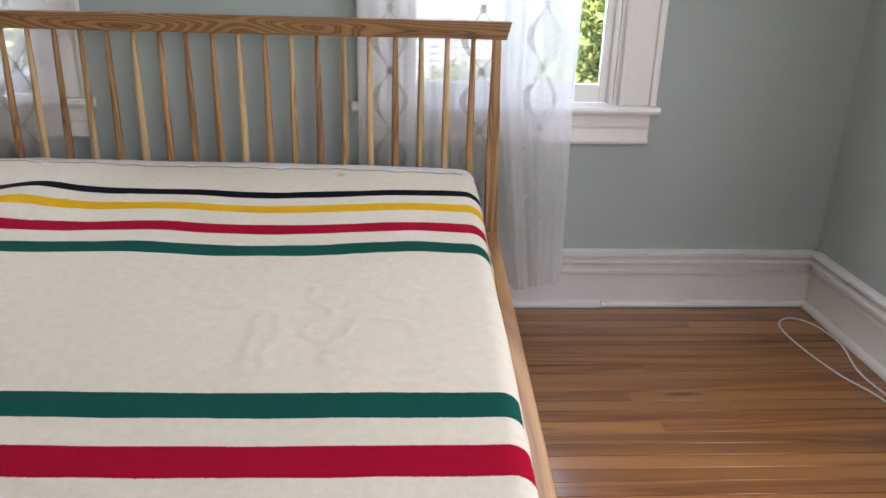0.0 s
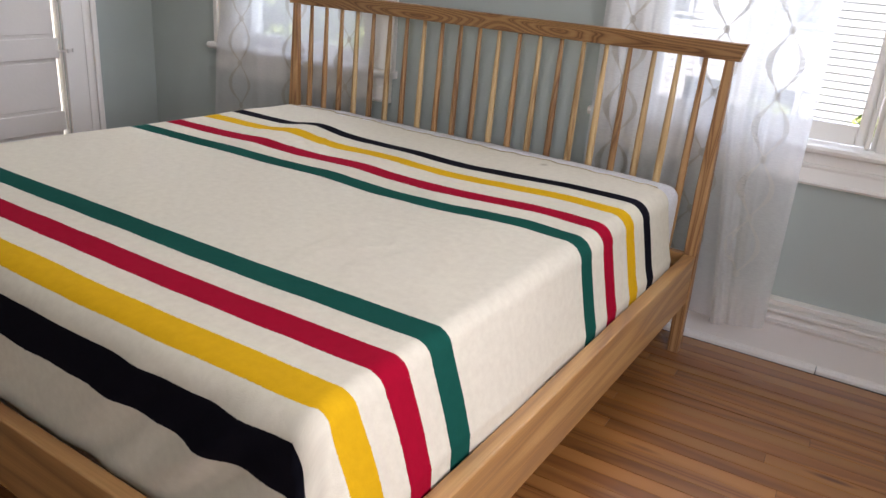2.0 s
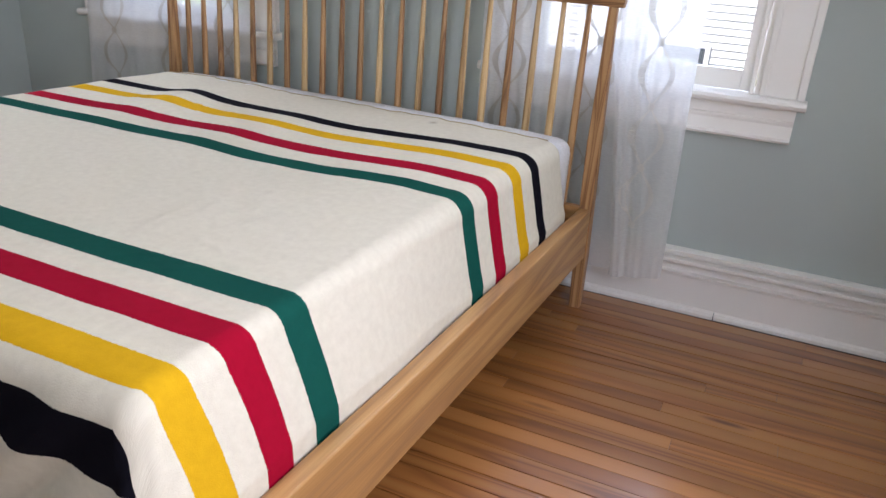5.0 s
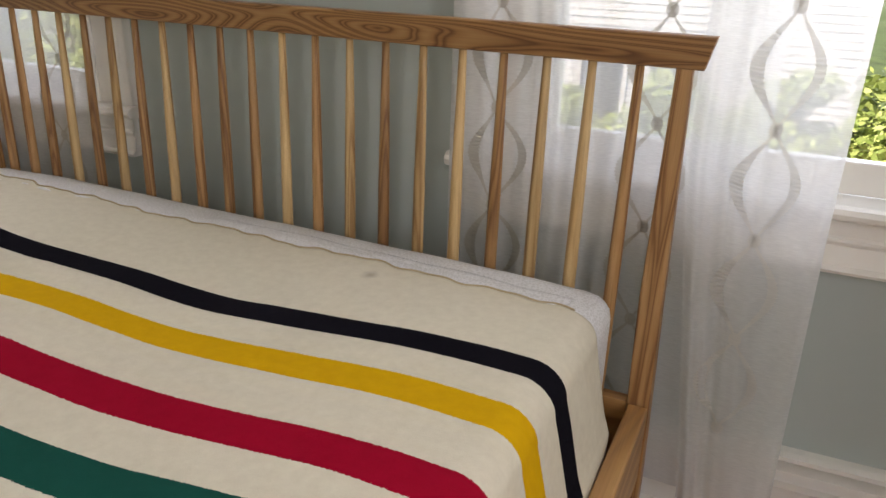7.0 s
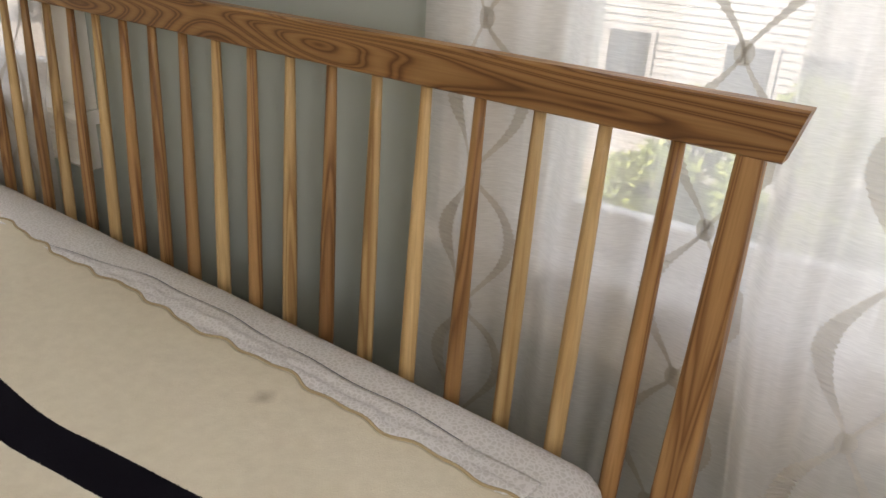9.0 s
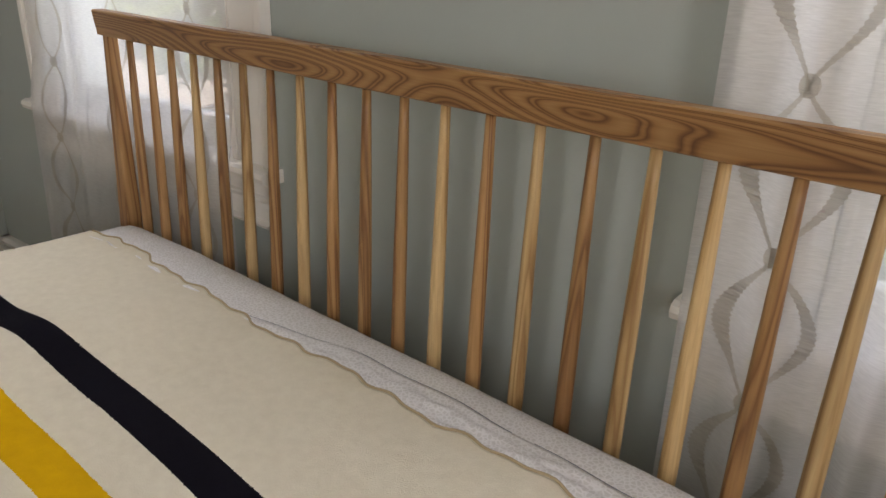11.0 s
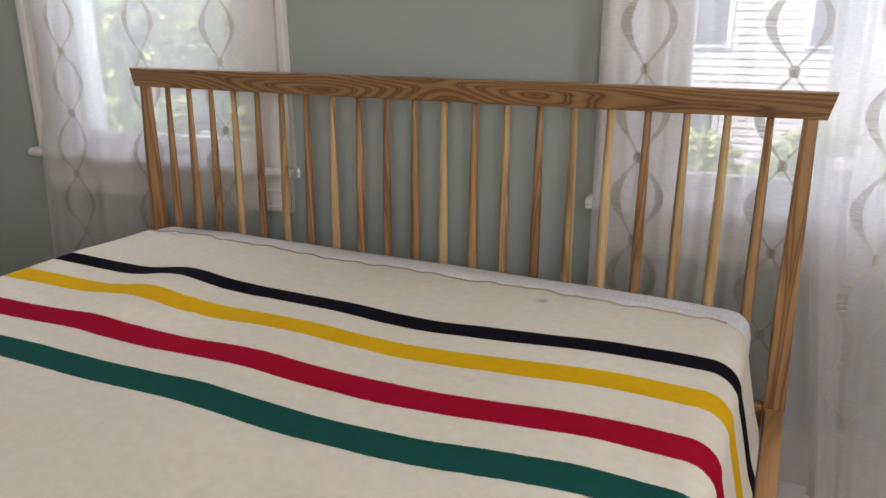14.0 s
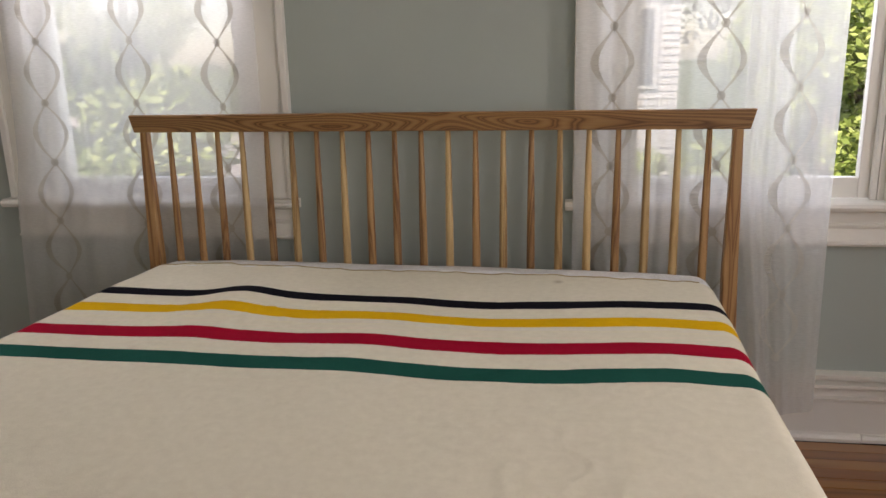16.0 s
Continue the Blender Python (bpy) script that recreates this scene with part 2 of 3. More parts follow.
def pane_glass():
    m = bpy.data.materials.new("window_glass")
    m.use_nodes = True
    nt = m.node_tree
    nt.nodes.remove(nt.nodes["Principled BSDF"])
    clear = node(nt, "ShaderNodeBsdfTransparent", Color=(0.95, 0.97, 0.96, 1))
    gloss = node(nt, "ShaderNodeBsdfGlossy", Roughness=0.01)
    facing = node(nt, "ShaderNodeLayerWeight", Blend=0.5)
    sheen = math_node(nt, "MULTIPLY_ADD", math_node(nt, "POWER", facing.outputs["Facing"], 5.0), 0.95)
    sheen.node.inputs[2].default_value = 0.04
    mix = nt.nodes.new("ShaderNodeMixShader")
    nt.links.new(sheen, mix.inputs[0])
    nt.links.new(clear.outputs[0], mix.inputs[1])
    nt.links.new(gloss.outputs[0], mix.inputs[2])
    nt.links.new(mix.outputs[0], nt.nodes["Material Output"].inputs[0])
    return m


GLASS = pane_glass()


def leafy(name, dark, light):
    m, nt, b = material(name, 0.55)
    geo = nt.nodes.new("ShaderNodeNewGeometry")
    nt.links.new(ramp(nt, geo.outputs["Random Per Island"], [(0.0, dark), (1.0, light)]), b.inputs["Base Color"])
    b.inputs["Subsurface Weight"].default_value = 0.0
    b.inputs["Transmission Weight"].default_value = 0.0
    return m


LEAF = leafy("leaves", (0.045, 0.09, 0.018), (0.19, 0.28, 0.06))
LEAF_LIGHT = leafy("yellow_green_leaves", (0.16, 0.24, 0.045), (0.42, 0.50, 0.15))
BARK = painted("bark", (0.14, 0.1, 0.07), 0.9, 0.3, 0.8, 8.0)
SIDING = painted("pale_siding", (0.52, 0.53, 0.53), 0.6, 0.05, 0.1)
ROOFING = painted("grey_roofing", (0.12, 0.115, 0.11), 0.9, 0.2, 0.5)
DARK_PANE = material("dark_pane", 0.1)[0]
DARK_PANE.node_tree.nodes["Principled BSDF"].inputs["Base Color"].default_value = (0.05, 0.06, 0.07, 1)
LAWN = painted("lawn", (0.07, 0.11, 0.03), 0.95, 0.35, 0.9, 4.0)
DRIVE = painted("pale_concrete", (0.42, 0.40, 0.37), 0.9, 0.12, 0.4, 5.0)


# ---- builders ----
def part(name, bm, mat, parent=None, label="", smooth=False, m=None):
    """Links a bmesh as one mesh object under a thing or a part."""
    me = bpy.data.meshes.new(name)
    bm.to_mesh(me)
    bm.free()
    me.materials.append(mat)
    if smooth:
        for p in me.polygons:
            p.use_smooth = True
    ob = new(name, me)
    if m is not None:
        ob.matrix_world = m
    if parent:
        ob.parent = parent
    if label:
        ob["label"] = label
    return ob


def thing(name, label, category, m=None, group="", kind=""):
    ob = new(name)
    ob.empty_display_size = 0.1
    if m is not None:
        ob.matrix_world = m
    return tagged(ob, label, category, group, kind)


def add_box(bm, x0, x1, y0, y1, z0, z1, edge=0.0, seg=2):
    """An axis-aligned box with rounded edges, added to bm."""
    made = bmesh.ops.create_cube(bm, size=1.0)["verts"]
    for v in made:
        v.co = Vector((x0 + (v.co.x + 0.5) * (x1 - x0), y0 + (v.co.y + 0.5) * (y1 - y0), z0 + (v.co.z + 0.5) * (z1 - z0)))
    if edge:
        es = {e for v in made for e in v.link_edges}
        bmesh.ops.bevel(bm, geom=list(es), offset=edge, segments=seg, profile=0.5, affect="EDGES")
    return bm


def box(*a, **k):
    return add_box(bmesh.new(), *a, **k)


def sweep(bm, profile, path, closed=True):
    """Extrudes a profile of (out, up) along straight runs; path: points with the outward direction at each."""
    rings = [[bm.verts.new((p[0] + d[0] * o, p[1] + d[1] * o, p[2] + u)) for o, u in profile] for p, d in path]
    for a, b in zip(rings, rings[1:]):
        for i in range(len(profile)):
            j = (i + 1) % len(profile)
            if j or closed:
                bm.faces.new((a[i], a[j], b[j], b[i]))
    bm.faces.new(rings[0])
    bm.faces.new(rings[-1][::-1])
    bmesh.ops.recalc_face_normals(bm, faces=bm.faces)
    return bm


def loft(bm, sections, cap=True):
    """Skins a list of rings of points."""
    rings = [[bm.verts.new(p) for p in s] for s in sections]
    n = len(rings[0])
    for a, b in zip(rings, rings[1:]):
        for i in range(n):
            bm.faces.new((a[i], a[(i + 1) % n], b[(i + 1) % n], b[i]))
    if cap:
        bm.faces.new(rings[0][::-1])
        bm.faces.new(rings[-1])
    bmesh.ops.recalc_face_normals(bm, faces=bm.faces)
    return bm


# ---- the room ----
NORTH, EAST, WEST, SOUTH, CEILING = 2.795, 1.70, -2.71, -2.2, 2.75
THICK = 0.16


def wall_along_x(name, y0, y1, x0, x1, holes, label):
    bm = bmesh.new()
    x = x0
    for a, b, lo, hi in holes:
        add_box(bm, x, a, y0, y1, 0, CEILING)
        if lo > 0:
            add_box(bm, a, b, y0, y1, 0, lo)
        add_box(bm, a, b, y0, y1, hi, CEILING)
        x = b
    add_box(bm, x, x1, y0, y1, 0, CEILING)
    return tagged(part(name, bm, WALL), label, "wall", kind="structure")


def wall_along_y(name, x0, x1, y0, y1, holes, label):
    bm = bmesh.new()
    y = y0
    for a, b, lo, hi in holes:
        add_box(bm, x0, x1, y, a, 0, CEILING)
        if lo > 0:
            add_box(bm, x0, x1, a, b, 0, lo)
        add_box(bm, x0, x1, a, b, hi, CEILING)
        y = b
    add_box(bm, x0, x1, y, y1, 0, CEILING)
    return tagged(part(name, bm, WALL), label, "wall", kind="structure")


SILL, HEAD = 0.795, 2.25
wall_along_x("wall_north", NORTH, NORTH + THICK, WEST - THICK, EAST + THICK, [(-2.08, -1.25, SILL, HEAD), (-0.025, 0.81, SILL, HEAD)], "pale sage green painted plaster wall with two windows")
wall_along_y("wall_east", EAST, EAST + THICK, SOUTH - THICK, NORTH, [(0.23, 1.07, SILL, HEAD)], "pale sage green painted plaster wall")
wall_along_y("wall_west", WEST - THICK, WEST, SOUTH - THICK, NORTH, [(1.40, 2.255, 0.0, 2.06)], "pale sage green wall with a white door")
wall_along_x("wall_south", SOUTH - THICK, SOUTH, WEST, EAST, [(0.58, 1.42, SILL, HEAD)], "pale sage green painted plaster wall")
tagged(part("ceiling", box(WEST - THICK, EAST + THICK, SOUTH - THICK, NORTH + THICK, CEILING, CEILING + 0.15), CEIL), "plain white painted ceiling", "ceiling", kind="structure")

floor = tagged(part("floor", box(WEST - THICK, EAST + THICK, SOUTH - THICK, NORTH + THICK, -0.2, -0.012), GAP), "narrow varnished orange pine floorboards, worn, with dark joints", "floor", kind="structure")

# moulded baseboards with a shoe strip
BASE = [(0, 0.024), (0.016, 0.024), (0.016, 0.140), (0.027, 0.146), (0.029, 0.155), (0.010, 0.159), (0.009, 0.186), (0.034, 0.194), (0.048, 0.202), (0.048, 0.212), (0.012, 0.214), (0.011, 0.229), (0.038, 0.232), (0.039, 0.243), (0.022, 0.247), (0, 0.247)]
SHOE = [(0, 0), (0.036, 0), (0.036, 0.012), (0.030, 0.022), (0.020, 0.026), (0, 0.026)]


def baseboard(name, a, b, out, joints=(0.0, 1.0), label="tall white painted wooden baseboard with moulded cap"):
    bm = bmesh.new()
    sweep(bm, BASE, [((a[0], a[1], 0), out), ((b[0], b[1], 0), out)])
    board = tagged(part(name, bm, TRIM), label, "baseboard", kind="structure")
    for k, (f, g) in enumerate(zip(joints, joints[1:])):
        p, q = (Vector(a).lerp(Vector(b), h) for h in (f + (0.0008 if k else 0.0), g))
        bm = bmesh.new()
        sweep(bm, SHOE, [((p.x - 0.003 * k * out[0], p.y - 0.003 * k * out[1], 0), out), ((q.x - 0.003 * k * out[0], q.y - 0.003 * k * out[1], 0), out)])
        part("shoe_strip", bm, TRIM, board)
    return board


baseboard("baseboard_north", (WEST, NORTH), (EAST, NORTH), (0, -1), (0.0, (0.815 - WEST) / (EAST - WEST), 1.0))
baseboard("baseboard_east", (EAST, NORTH), (EAST, SOUTH), (-1, 0))
baseboard("baseboard_west", (WEST, 2.436), (WEST, NORTH), (1, 0))
baseboard("baseboard_west_far", (WEST, SOUTH), (WEST, 1.22), (1, 0))
baseboard("baseboard_south", (WEST, SOUTH), (EAST, SOUTH), (0, 1))


def window(name, cx, label):
    """A painted double-hung sash window in the north wall; cx is the middle of the opening."""
    w = thing(name, label, "window", pose(cx, NORTH, 0), kind="structure")
    h = 0.4175
    # jambs and head lining inside the opening
    part("window_frame", add_box(add_box(box(-h, -h + 0.022, 0.0, THICK, SILL, HEAD), h - 0.022, h, 0.0, THICK, SILL, HEAD), -h + 0.022, h - 0.022, 0.0, THICK, HEAD - 0.022, HEAD), TRIM, w)
    for s in (-1, 1):
        a, b = (h - 0.004, h + 0.13) if s > 0 else (-h - 0.13, -h + 0.004)
        c = part("casing", box(a, b, -0.018, -0.0005, 0.826, HEAD + 0.13, edge=0.003), TRIM, w)
        e = (h + 0.108, h + 0.134) if s > 0 else (-h - 0.134, -h - 0.108)
        part("back_band", box(e[0], e[1], -0.030, -0.0005, 0.826, HEAD + 0.134, edge=0.004), TRIM, c)
        i = (h - 0.006, h + 0.012) if s > 0 else (-h - 0.012, -h + 0.006)
        part("bead", box(i[0], i[1], -0.024, -0.0185, 0.826, HEAD, edge=0.002), TRIM, c)
        p = (h - 0.040, h - 0.024) if s > 0 else (-h + 0.024, -h + 0.040)
        part("stop_strip", box(p[0], p[1], 0.002, 0.026, 0.826, HEAD - 0.03, edge=0.003), TRIM, w)
    part("head_casing", box(-h + 0.004, h - 0.004, -0.018, -0.0005, HEAD - 0.004, HEAD + 0.13, edge=0.003), TRIM, w)
    # stool with a round nose, and the apron under it
    bm = bmesh.new()
    nose = [(-0.0005, 0.0), (0.046, 0.0), (0.056, 0.006), (0.060, 0.016), (0.056, 0.026), (0.046, 0.031), (-0.03, 0.031), (-0.03, 0.0)]
    sweep(bm, nose, [((-h - 0.157, 0, SILL), (0, -1)), ((h + 0.143, 0, SILL), (0, -1))])
    part("window_sill", bm, TRIM, w)
    bm = bmesh.new()
    apron = [(0.0005, -0.113), (0.030, -0.113), (0.036, -0.105), (0.022, -0.098), (0.018, -0.058), (0.024, -0.049), (0.024, -0.043), (0.018, -0.039), (0.020, -0.004), (0.0005, -0.004)]
    sweep(bm, apron, [((-h - 0.118, 0, SILL), (0, -1)), ((h + 0.118, 0, SILL), (0, -1))])
    part("apron", bm, TRIM, w)
    # lower sash, then the upper sash behind it
    for nm, y, z0, z1, lowrail in (("lower_sash", 0.028, 0.828, 1.56, 0.066), ("upper_sash", 0.066, 1.52, HEAD - 0.024, 0.04)):
        bm = bmesh.new()
        a = h - 0.026
        add_box(bm, -a, -a + 0.046, y, y + 0.034, z0, z1, edge=0.003)
        add_box(bm, a - 0.046, a, y, y + 0.034, z0, z1, edge=0.003)
        add_box(bm, -a + 0.0462, a - 0.0462, y + 0.0004, y + 0.0336, z0, z0 + lowrail, edge=0.003)
        add_box(bm, -a + 0.0462, a - 0.0462, y + 0.0004, y + 0.0336, z1 - 0.04, z1, edge=0.003)
        sash = part(nm, bm, TRIM, w)
        g = part("pane", box(-a + 0.042, a - 0.042, y + 0.015, y + 0.019, z0 + lowrail - 0.004, z1 - 0.036), GLASS, sash)
        g.visible_shadow = False
        if nm == "lower_sash":
            bm = bmesh.new()
            add_box(bm, -0.03, 0.03, y - 0.004, y, z0 + 0.018, z0 + 0.042, edge=0.0015)
            bmesh.ops.create_uvsphere(bm, u_segments=14, v_segments=8, radius=0.016, matrix=pose(0, y - 0.01, z0 + 0.034) @ Matrix.Diagonal((1.8, 0.8, 0.8, 1)))
            part("sash_lift", bm, TRIM, sash)
    part("outer_sill", box(-h, h, 0.03, THICK + 0.05, SILL - 0.02, SILL + 0.026, edge=0.004), TRIM, w)
    return w


window("window_1", 0.3925, "white painted double-hung sash window with moulded sill")
window("window_2", -1.665, "white painted double-hung sash window behind sheer curtain")

# plain windows out of view: east lights the room, south is added fill
for nm, place in (("window_3", pose(EAST, 0.65, 0, 0, 0, -90)), ("added_south_window", pose(1.0, SOUTH, 0, 0, 0, 180))):
    side = thing(nm, "plain white framed window, unseen, in the side wall", "window", place, kind="structure")
    for a, b in ((-0.55, -0.42), (0.42, 0.55)):
        part("casing", box(a, b, -0.02, -0.0005, SILL, HEAD + 0.13, edge=0.003), TRIM, side)
    part("head_casing", box(-0.419, 0.419, -0.02, -0.0005, HEAD, HEAD + 0.13, edge=0.003), TRIM, side)
    part("window_sill", box(-0.56, 0.56, -0.055, -0.0005, SILL - 0.035, SILL - 0.001, edge=0.005), TRIM, side)


def panel_door():
    """An old five-panel door, shut, in the west wall; hinge side nearest the window wall."""
    d = thing("door_1", "old cream painted panel door, shut, in white casing", "door", pose(WEST, 1.83, 0, 0, 0, 90), kind="structure")
    # local x runs along the wall (world +y), local y points away from the room
    lo, hi = -0.40, 0.412
    rails = [(0.012, 0.135), (0.357, 0.457), (0.712, 0.812), (1.07, 1.17), (1.42, 1.52), (1.90, 2.03)]
    leaf = part("door_leaf", box(lo, hi - 0.012, 0.02, 0.046, 0.012, 2.03, edge=0.002), TRIM_OLD, d)
    for a, b in rails:
        part("rail", box(lo, hi, 0.0075, 0.0195, a, b, edge=0.004), TRIM_OLD, leaf)
    part("stile", box(lo, lo + 0.11, 0.008, 0.0198, 0.0125, 2.0295, edge=0.003), TRIM_OLD, leaf)
    for (_, a), (b, _) in zip(rails, rails[1:]):
        part("panel", box(lo + 0.125, hi - 0.02, 0.013, 0.0196, a + 0.014, b - 0.014, edge=0.005), TRIM_OLD, leaf)
    part("jamb", add_box(add_box(box(-0.43, -0.41, 0.001, THICK, 0, 2.06), 0.4165, 0.425, 0.001, THICK, 0, 2.06), -0.4095, 0.416, 0.001, THICK, 2.036, 2.06), TRIM, d)
    for s, (a, b) in (("casing", (0.4265, 0.604)), ("casing", (-0.61, -0.4305))):
        c = part(s, box(a, b, -0.02, -0.0005, 0, 2.24, edge=0.003), TRIM, d)
        e = (b - 0.03, b + 0.002) if a > 0 else (a - 0.002, a + 0.03)
        part("back_band", box(e[0], e[1], -0.034, -0.0205, 0, 2.24, edge=0.005), TRIM, c)
        g = (b - 0.072, b - 0.055) if a > 0 else (a + 0.055, a + 0.072)
        part("bead", box(g[0], g[1], -0.025, -0.0205, 0, 2.2, edge=0.0025), TRIM, c)
    part("head_casing", box(-0.43, 0.426, -0.02, -0.0005, 2.062, 2.24, edge=0.003), TRIM, d)
    bm = bmesh.new()
    add_box(bm, 0.385, 0.47, -0.0235, -0.0205, 0.745, 0.757, edge=0.001)
    add_box(bm, 0.43, 0.445, -0.034, -0.0235, 0.742, 0.76, edge=0.003)
    add_box(bm, 0.458, 0.466, -0.030, -0.0235, 0.744, 0.762, edge=0.002)
    part("latch", bm, TRIM_OLD, d, "small painted metal latch")
    return d


panel_door()

# ---- the bed ----
BED = pose(-0.650, 2.660, 0, 0, 0, -2.3)  # local x across, local y towards the headboard


def rounded_section(x0, x1, y0, y1, z, r=0.006, seg=3):
    pts = []
    for cx, cy, a0 in ((x1 - r, y1 - r, 0), (x0 + r, y1 - r, 90), (x0 + r, y0 + r, 180), (x1 - r, y0 + r, 270)):
        for i in range(seg + 1):
            a = radians(a0 + 90 * i / seg)
            pts.append((cx + r * math.cos(a), cy + r * math.sin(a), z))
    return pts


bed = thing("bed", "pale ash wood bed frame with tall spindle headboard", "bed", BED)

# top rail with raked ends
bm = bmesh.new()
ends = []
for s in (-1, 1):
    ring = []
    for yy, zz in ((0.0, 1.0715), (0.003, 1.0690), (0.027, 1.0690), (0.030, 1.0715), (0.030, 1.1245), (0.027, 1.1275), (0.003, 1.1275), (0.0, 1.1245)):
        ring.append((s * (1.0025 + (zz - 1.069) * 0.26), yy, zz))
    ends.append(ring)
steps = [[tuple(a + (b - a) * k / 12 for a, b in zip(p, q)) for p, q in zip(*ends)] for k in range(13)]
part("top_rail", loft(bm, steps), ASH_TOP, bed, "ash top rail with bold cathedral grain")

for s in (-1, 1):
    secs = []
    for z, a, b, c, d in ((0.0, 0.966, 1.008, -0.030, 0.012), (0.20, 0.962, 1.008, -0.030, 0.014), (0.40, 0.955, 1.002, -0.026, 0.020), (0.62, 0.949, 0.995, -0.016, 0.024), (0.85, 0.952, 0.990, -0.006, 0.026), (1.069, 0.955, 0.985, 0.002, 0.028)):
        x0, x1 = (a, b) if s > 0 else (-b, -a)
        secs.append(rounded_section(x0, x1, c, d, z))
    part("headboard_post", loft(bmesh.new(), secs), ASH_Z, bed)

PALE_SPINDLES = {2, 3, 5, 6, 8, 10, 14, 16, 18}  # sapwood, the others heartwood
# spindles, thin at the top and swelling below
for k in range(1, 22):
    u = 0.9785 - 0.0884 * k
    secs = []
    for z, r in ((0.30, 0.0105), (0.45, 0.0128), (0.62, 0.0135), (0.78, 0.0128), (0.92, 0.0108), (1.02, 0.0090), (1.069, 0.0082)):
        y = 0.015 - (1.069 - z) * 0.032
        secs.append([(u + r * 1.0 * math.cos(radians(a)), y + r * 0.92 * math.sin(radians(a)), z) for a in range(15, 375, 30)])
    part("spindle", loft(bmesh.new(), secs), ASH_PALE if k in PALE_SPINDLES else ASH_Z, bed, smooth=True)

part("lower_rail", box(-0.955, 0.955, -0.022, 0.010, 0.20, 0.386, edge=0.003), ASH_X, bed)
for s in (-1, 1):
    x0, x1 = (0.960, 1.001) if s > 0 else (-1.001, -0.960)
    part("side_rail", box(x0, x1, -1.981, -0.027, 0.203, 0.388, edge=0.005, seg=3), ASH_Y, bed)
    x0, x1 = (0.961, 1.009) if s > 0 else (-1.009, -0.961)
    secs = [rounded_section(x0 + 0.003, x1 - 0.003, -2.024, -1.980, 0.0), rounded_section(x0, x1, -2.028, -1.979, 0.20), rounded_section(x0, x1, -2.028, -1.979, 0.390), rounded_section(x0 + 0.003, x1 - 0.003, -2.025, -1.982, 0.3935)]
    part("foot_post", loft(bmesh.new(), secs), ASH_Z, bed)
part("foot_rail", box(-0.9605, 0.9605, -2.021, -1.985, 0.192, 0.377, edge=0.005, seg=3), ASH_X, bed)
for k in range(12):
    y = -1.90 + k * 0.162
    part("slat", box(-0.967, 0.967, y, y + 0.07, 0.205, 0.225, edge=0.002), ASH_X, bed)


# ---- mattress and blanket ----
def crown(u, v):
    """Height of the made bed at a place on its top."""
    ramped = lambda q: max(0.0, min(1.0, q)) ** 2 * (3 - 2 * max(0.0, min(1.0, q)))
    h = 0.657 - 0.006 * ramped((v + 1.45) / 0.8) - 0.009 * ramped((abs(u) - 0.55) / 0.35) * ramped((v + 0.50) / 0.40)
    h += 0.020 * math.exp(-(((u + 0.41) / 0.10) ** 2) - ((v + 0.50) / 0.24) ** 2)
    h += 0.008 * math.exp(-(((u - 0.04) / 0.14) ** 2) - ((v + 0.75) / 0.35) ** 2)
    h += 0.006 * math.exp(-(((u - 0.66) / 0.16) ** 2) - ((v + 0.75) / 0.45) ** 2)
    h += 0.003 * noise.noise((u * 2.2, v * 2.2, 0.3)) + 0.0018 * noise.noise((u * 9, v * 9, 4.1))
    # short creases in the cloth near the open side
    c = max(0.0, 1 - ((u - 0.55) / 0.34) ** 2) * max(0.0, 1 - ((v + 1.25) / 0.42) ** 2)
    ridge = 1 - abs(noise.noise((u * 9.0 - v * 6.0, v * 8.0 + u * 5.0, 9.7))) * 7
    h += 0.0025 * c * max(0.0, ridge)
    # small puckers by the bands on the far half
    c = max(0.0, 1 - ((u + 0.35) / 0.3) ** 2) * max(0.0, 1 - ((v + 0.6) / 0.16) ** 2)
    ridge = 1 - abs(noise.noise((u * 12.0 + v * 9.0, v * 4.0, 3.1))) * 5
    return h + 0.003 * c * max(0.0, ridge)


def rounded_block(x, y0, y1, z0, top, r, nx, ny, nz):
    """A soft block with rounded edges whose top follows crown()."""
    bm = bmesh.new()
    lo, hi = Vector((-x, y0, z0)), Vector((x, y1, top))
    made = bmesh.ops.create_cube(bm, size=2.0)["verts"]
    bm.verts.ensure_lookup_table()
    for axis, cuts in enumerate((nx, ny, nz)):
        es = [e for e in bm.edges if abs((e.verts[0].co - e.verts[1].co)[axis]) > 1e-4]
        bmesh.ops.subdivide_edges(bm, edges=es, cuts=cuts, use_grid_fill=True)
    for v in bm.verts:
        p = Vector((lo[i] + (v.co[i] + 1) / 2 * (hi[i] - lo[i]) for i in range(3)))
        q = Vector((min(max(p[i], lo[i] + r), hi[i] - r) for i in range(3)))
        d = p - q
        p = q + d.normalized() * r if d.length > 1e-6 else p
        k = max(0.0, (p.z - z0 - 0.2) / (top - z0 - 0.2))
        p.x *= 1.0 - 0.045 * min(1.0, max(0.0, (-0.25 - p.y) / 0.7))
        p.z += (crown(p.x, p.y) - 0.657) * k
        v.co = p
    bmesh.ops.recalc_face_normals(bm, faces=bm.faces)
    return bm


mattress = thing("mattress", "thick white mattress in pale crackle-patterned cloth", "mattress", BED)
part("body", rounded_block(0.910, -1.925, -0.014, 0.226, 0.648, 0.055, 60, 60, 14), TICKING, mattress, smooth=True)


def head_edge(u):
    return -0.166 - 0.004 * u + 0.022 * max(0.0, min(1.0, (-0.35 - u) / 0.3)) + 0.005 * math.sin(17 * u + 1) + 0.004 * math.sin(47 * u) + 0.003 * math.sin(83 * u + 2)


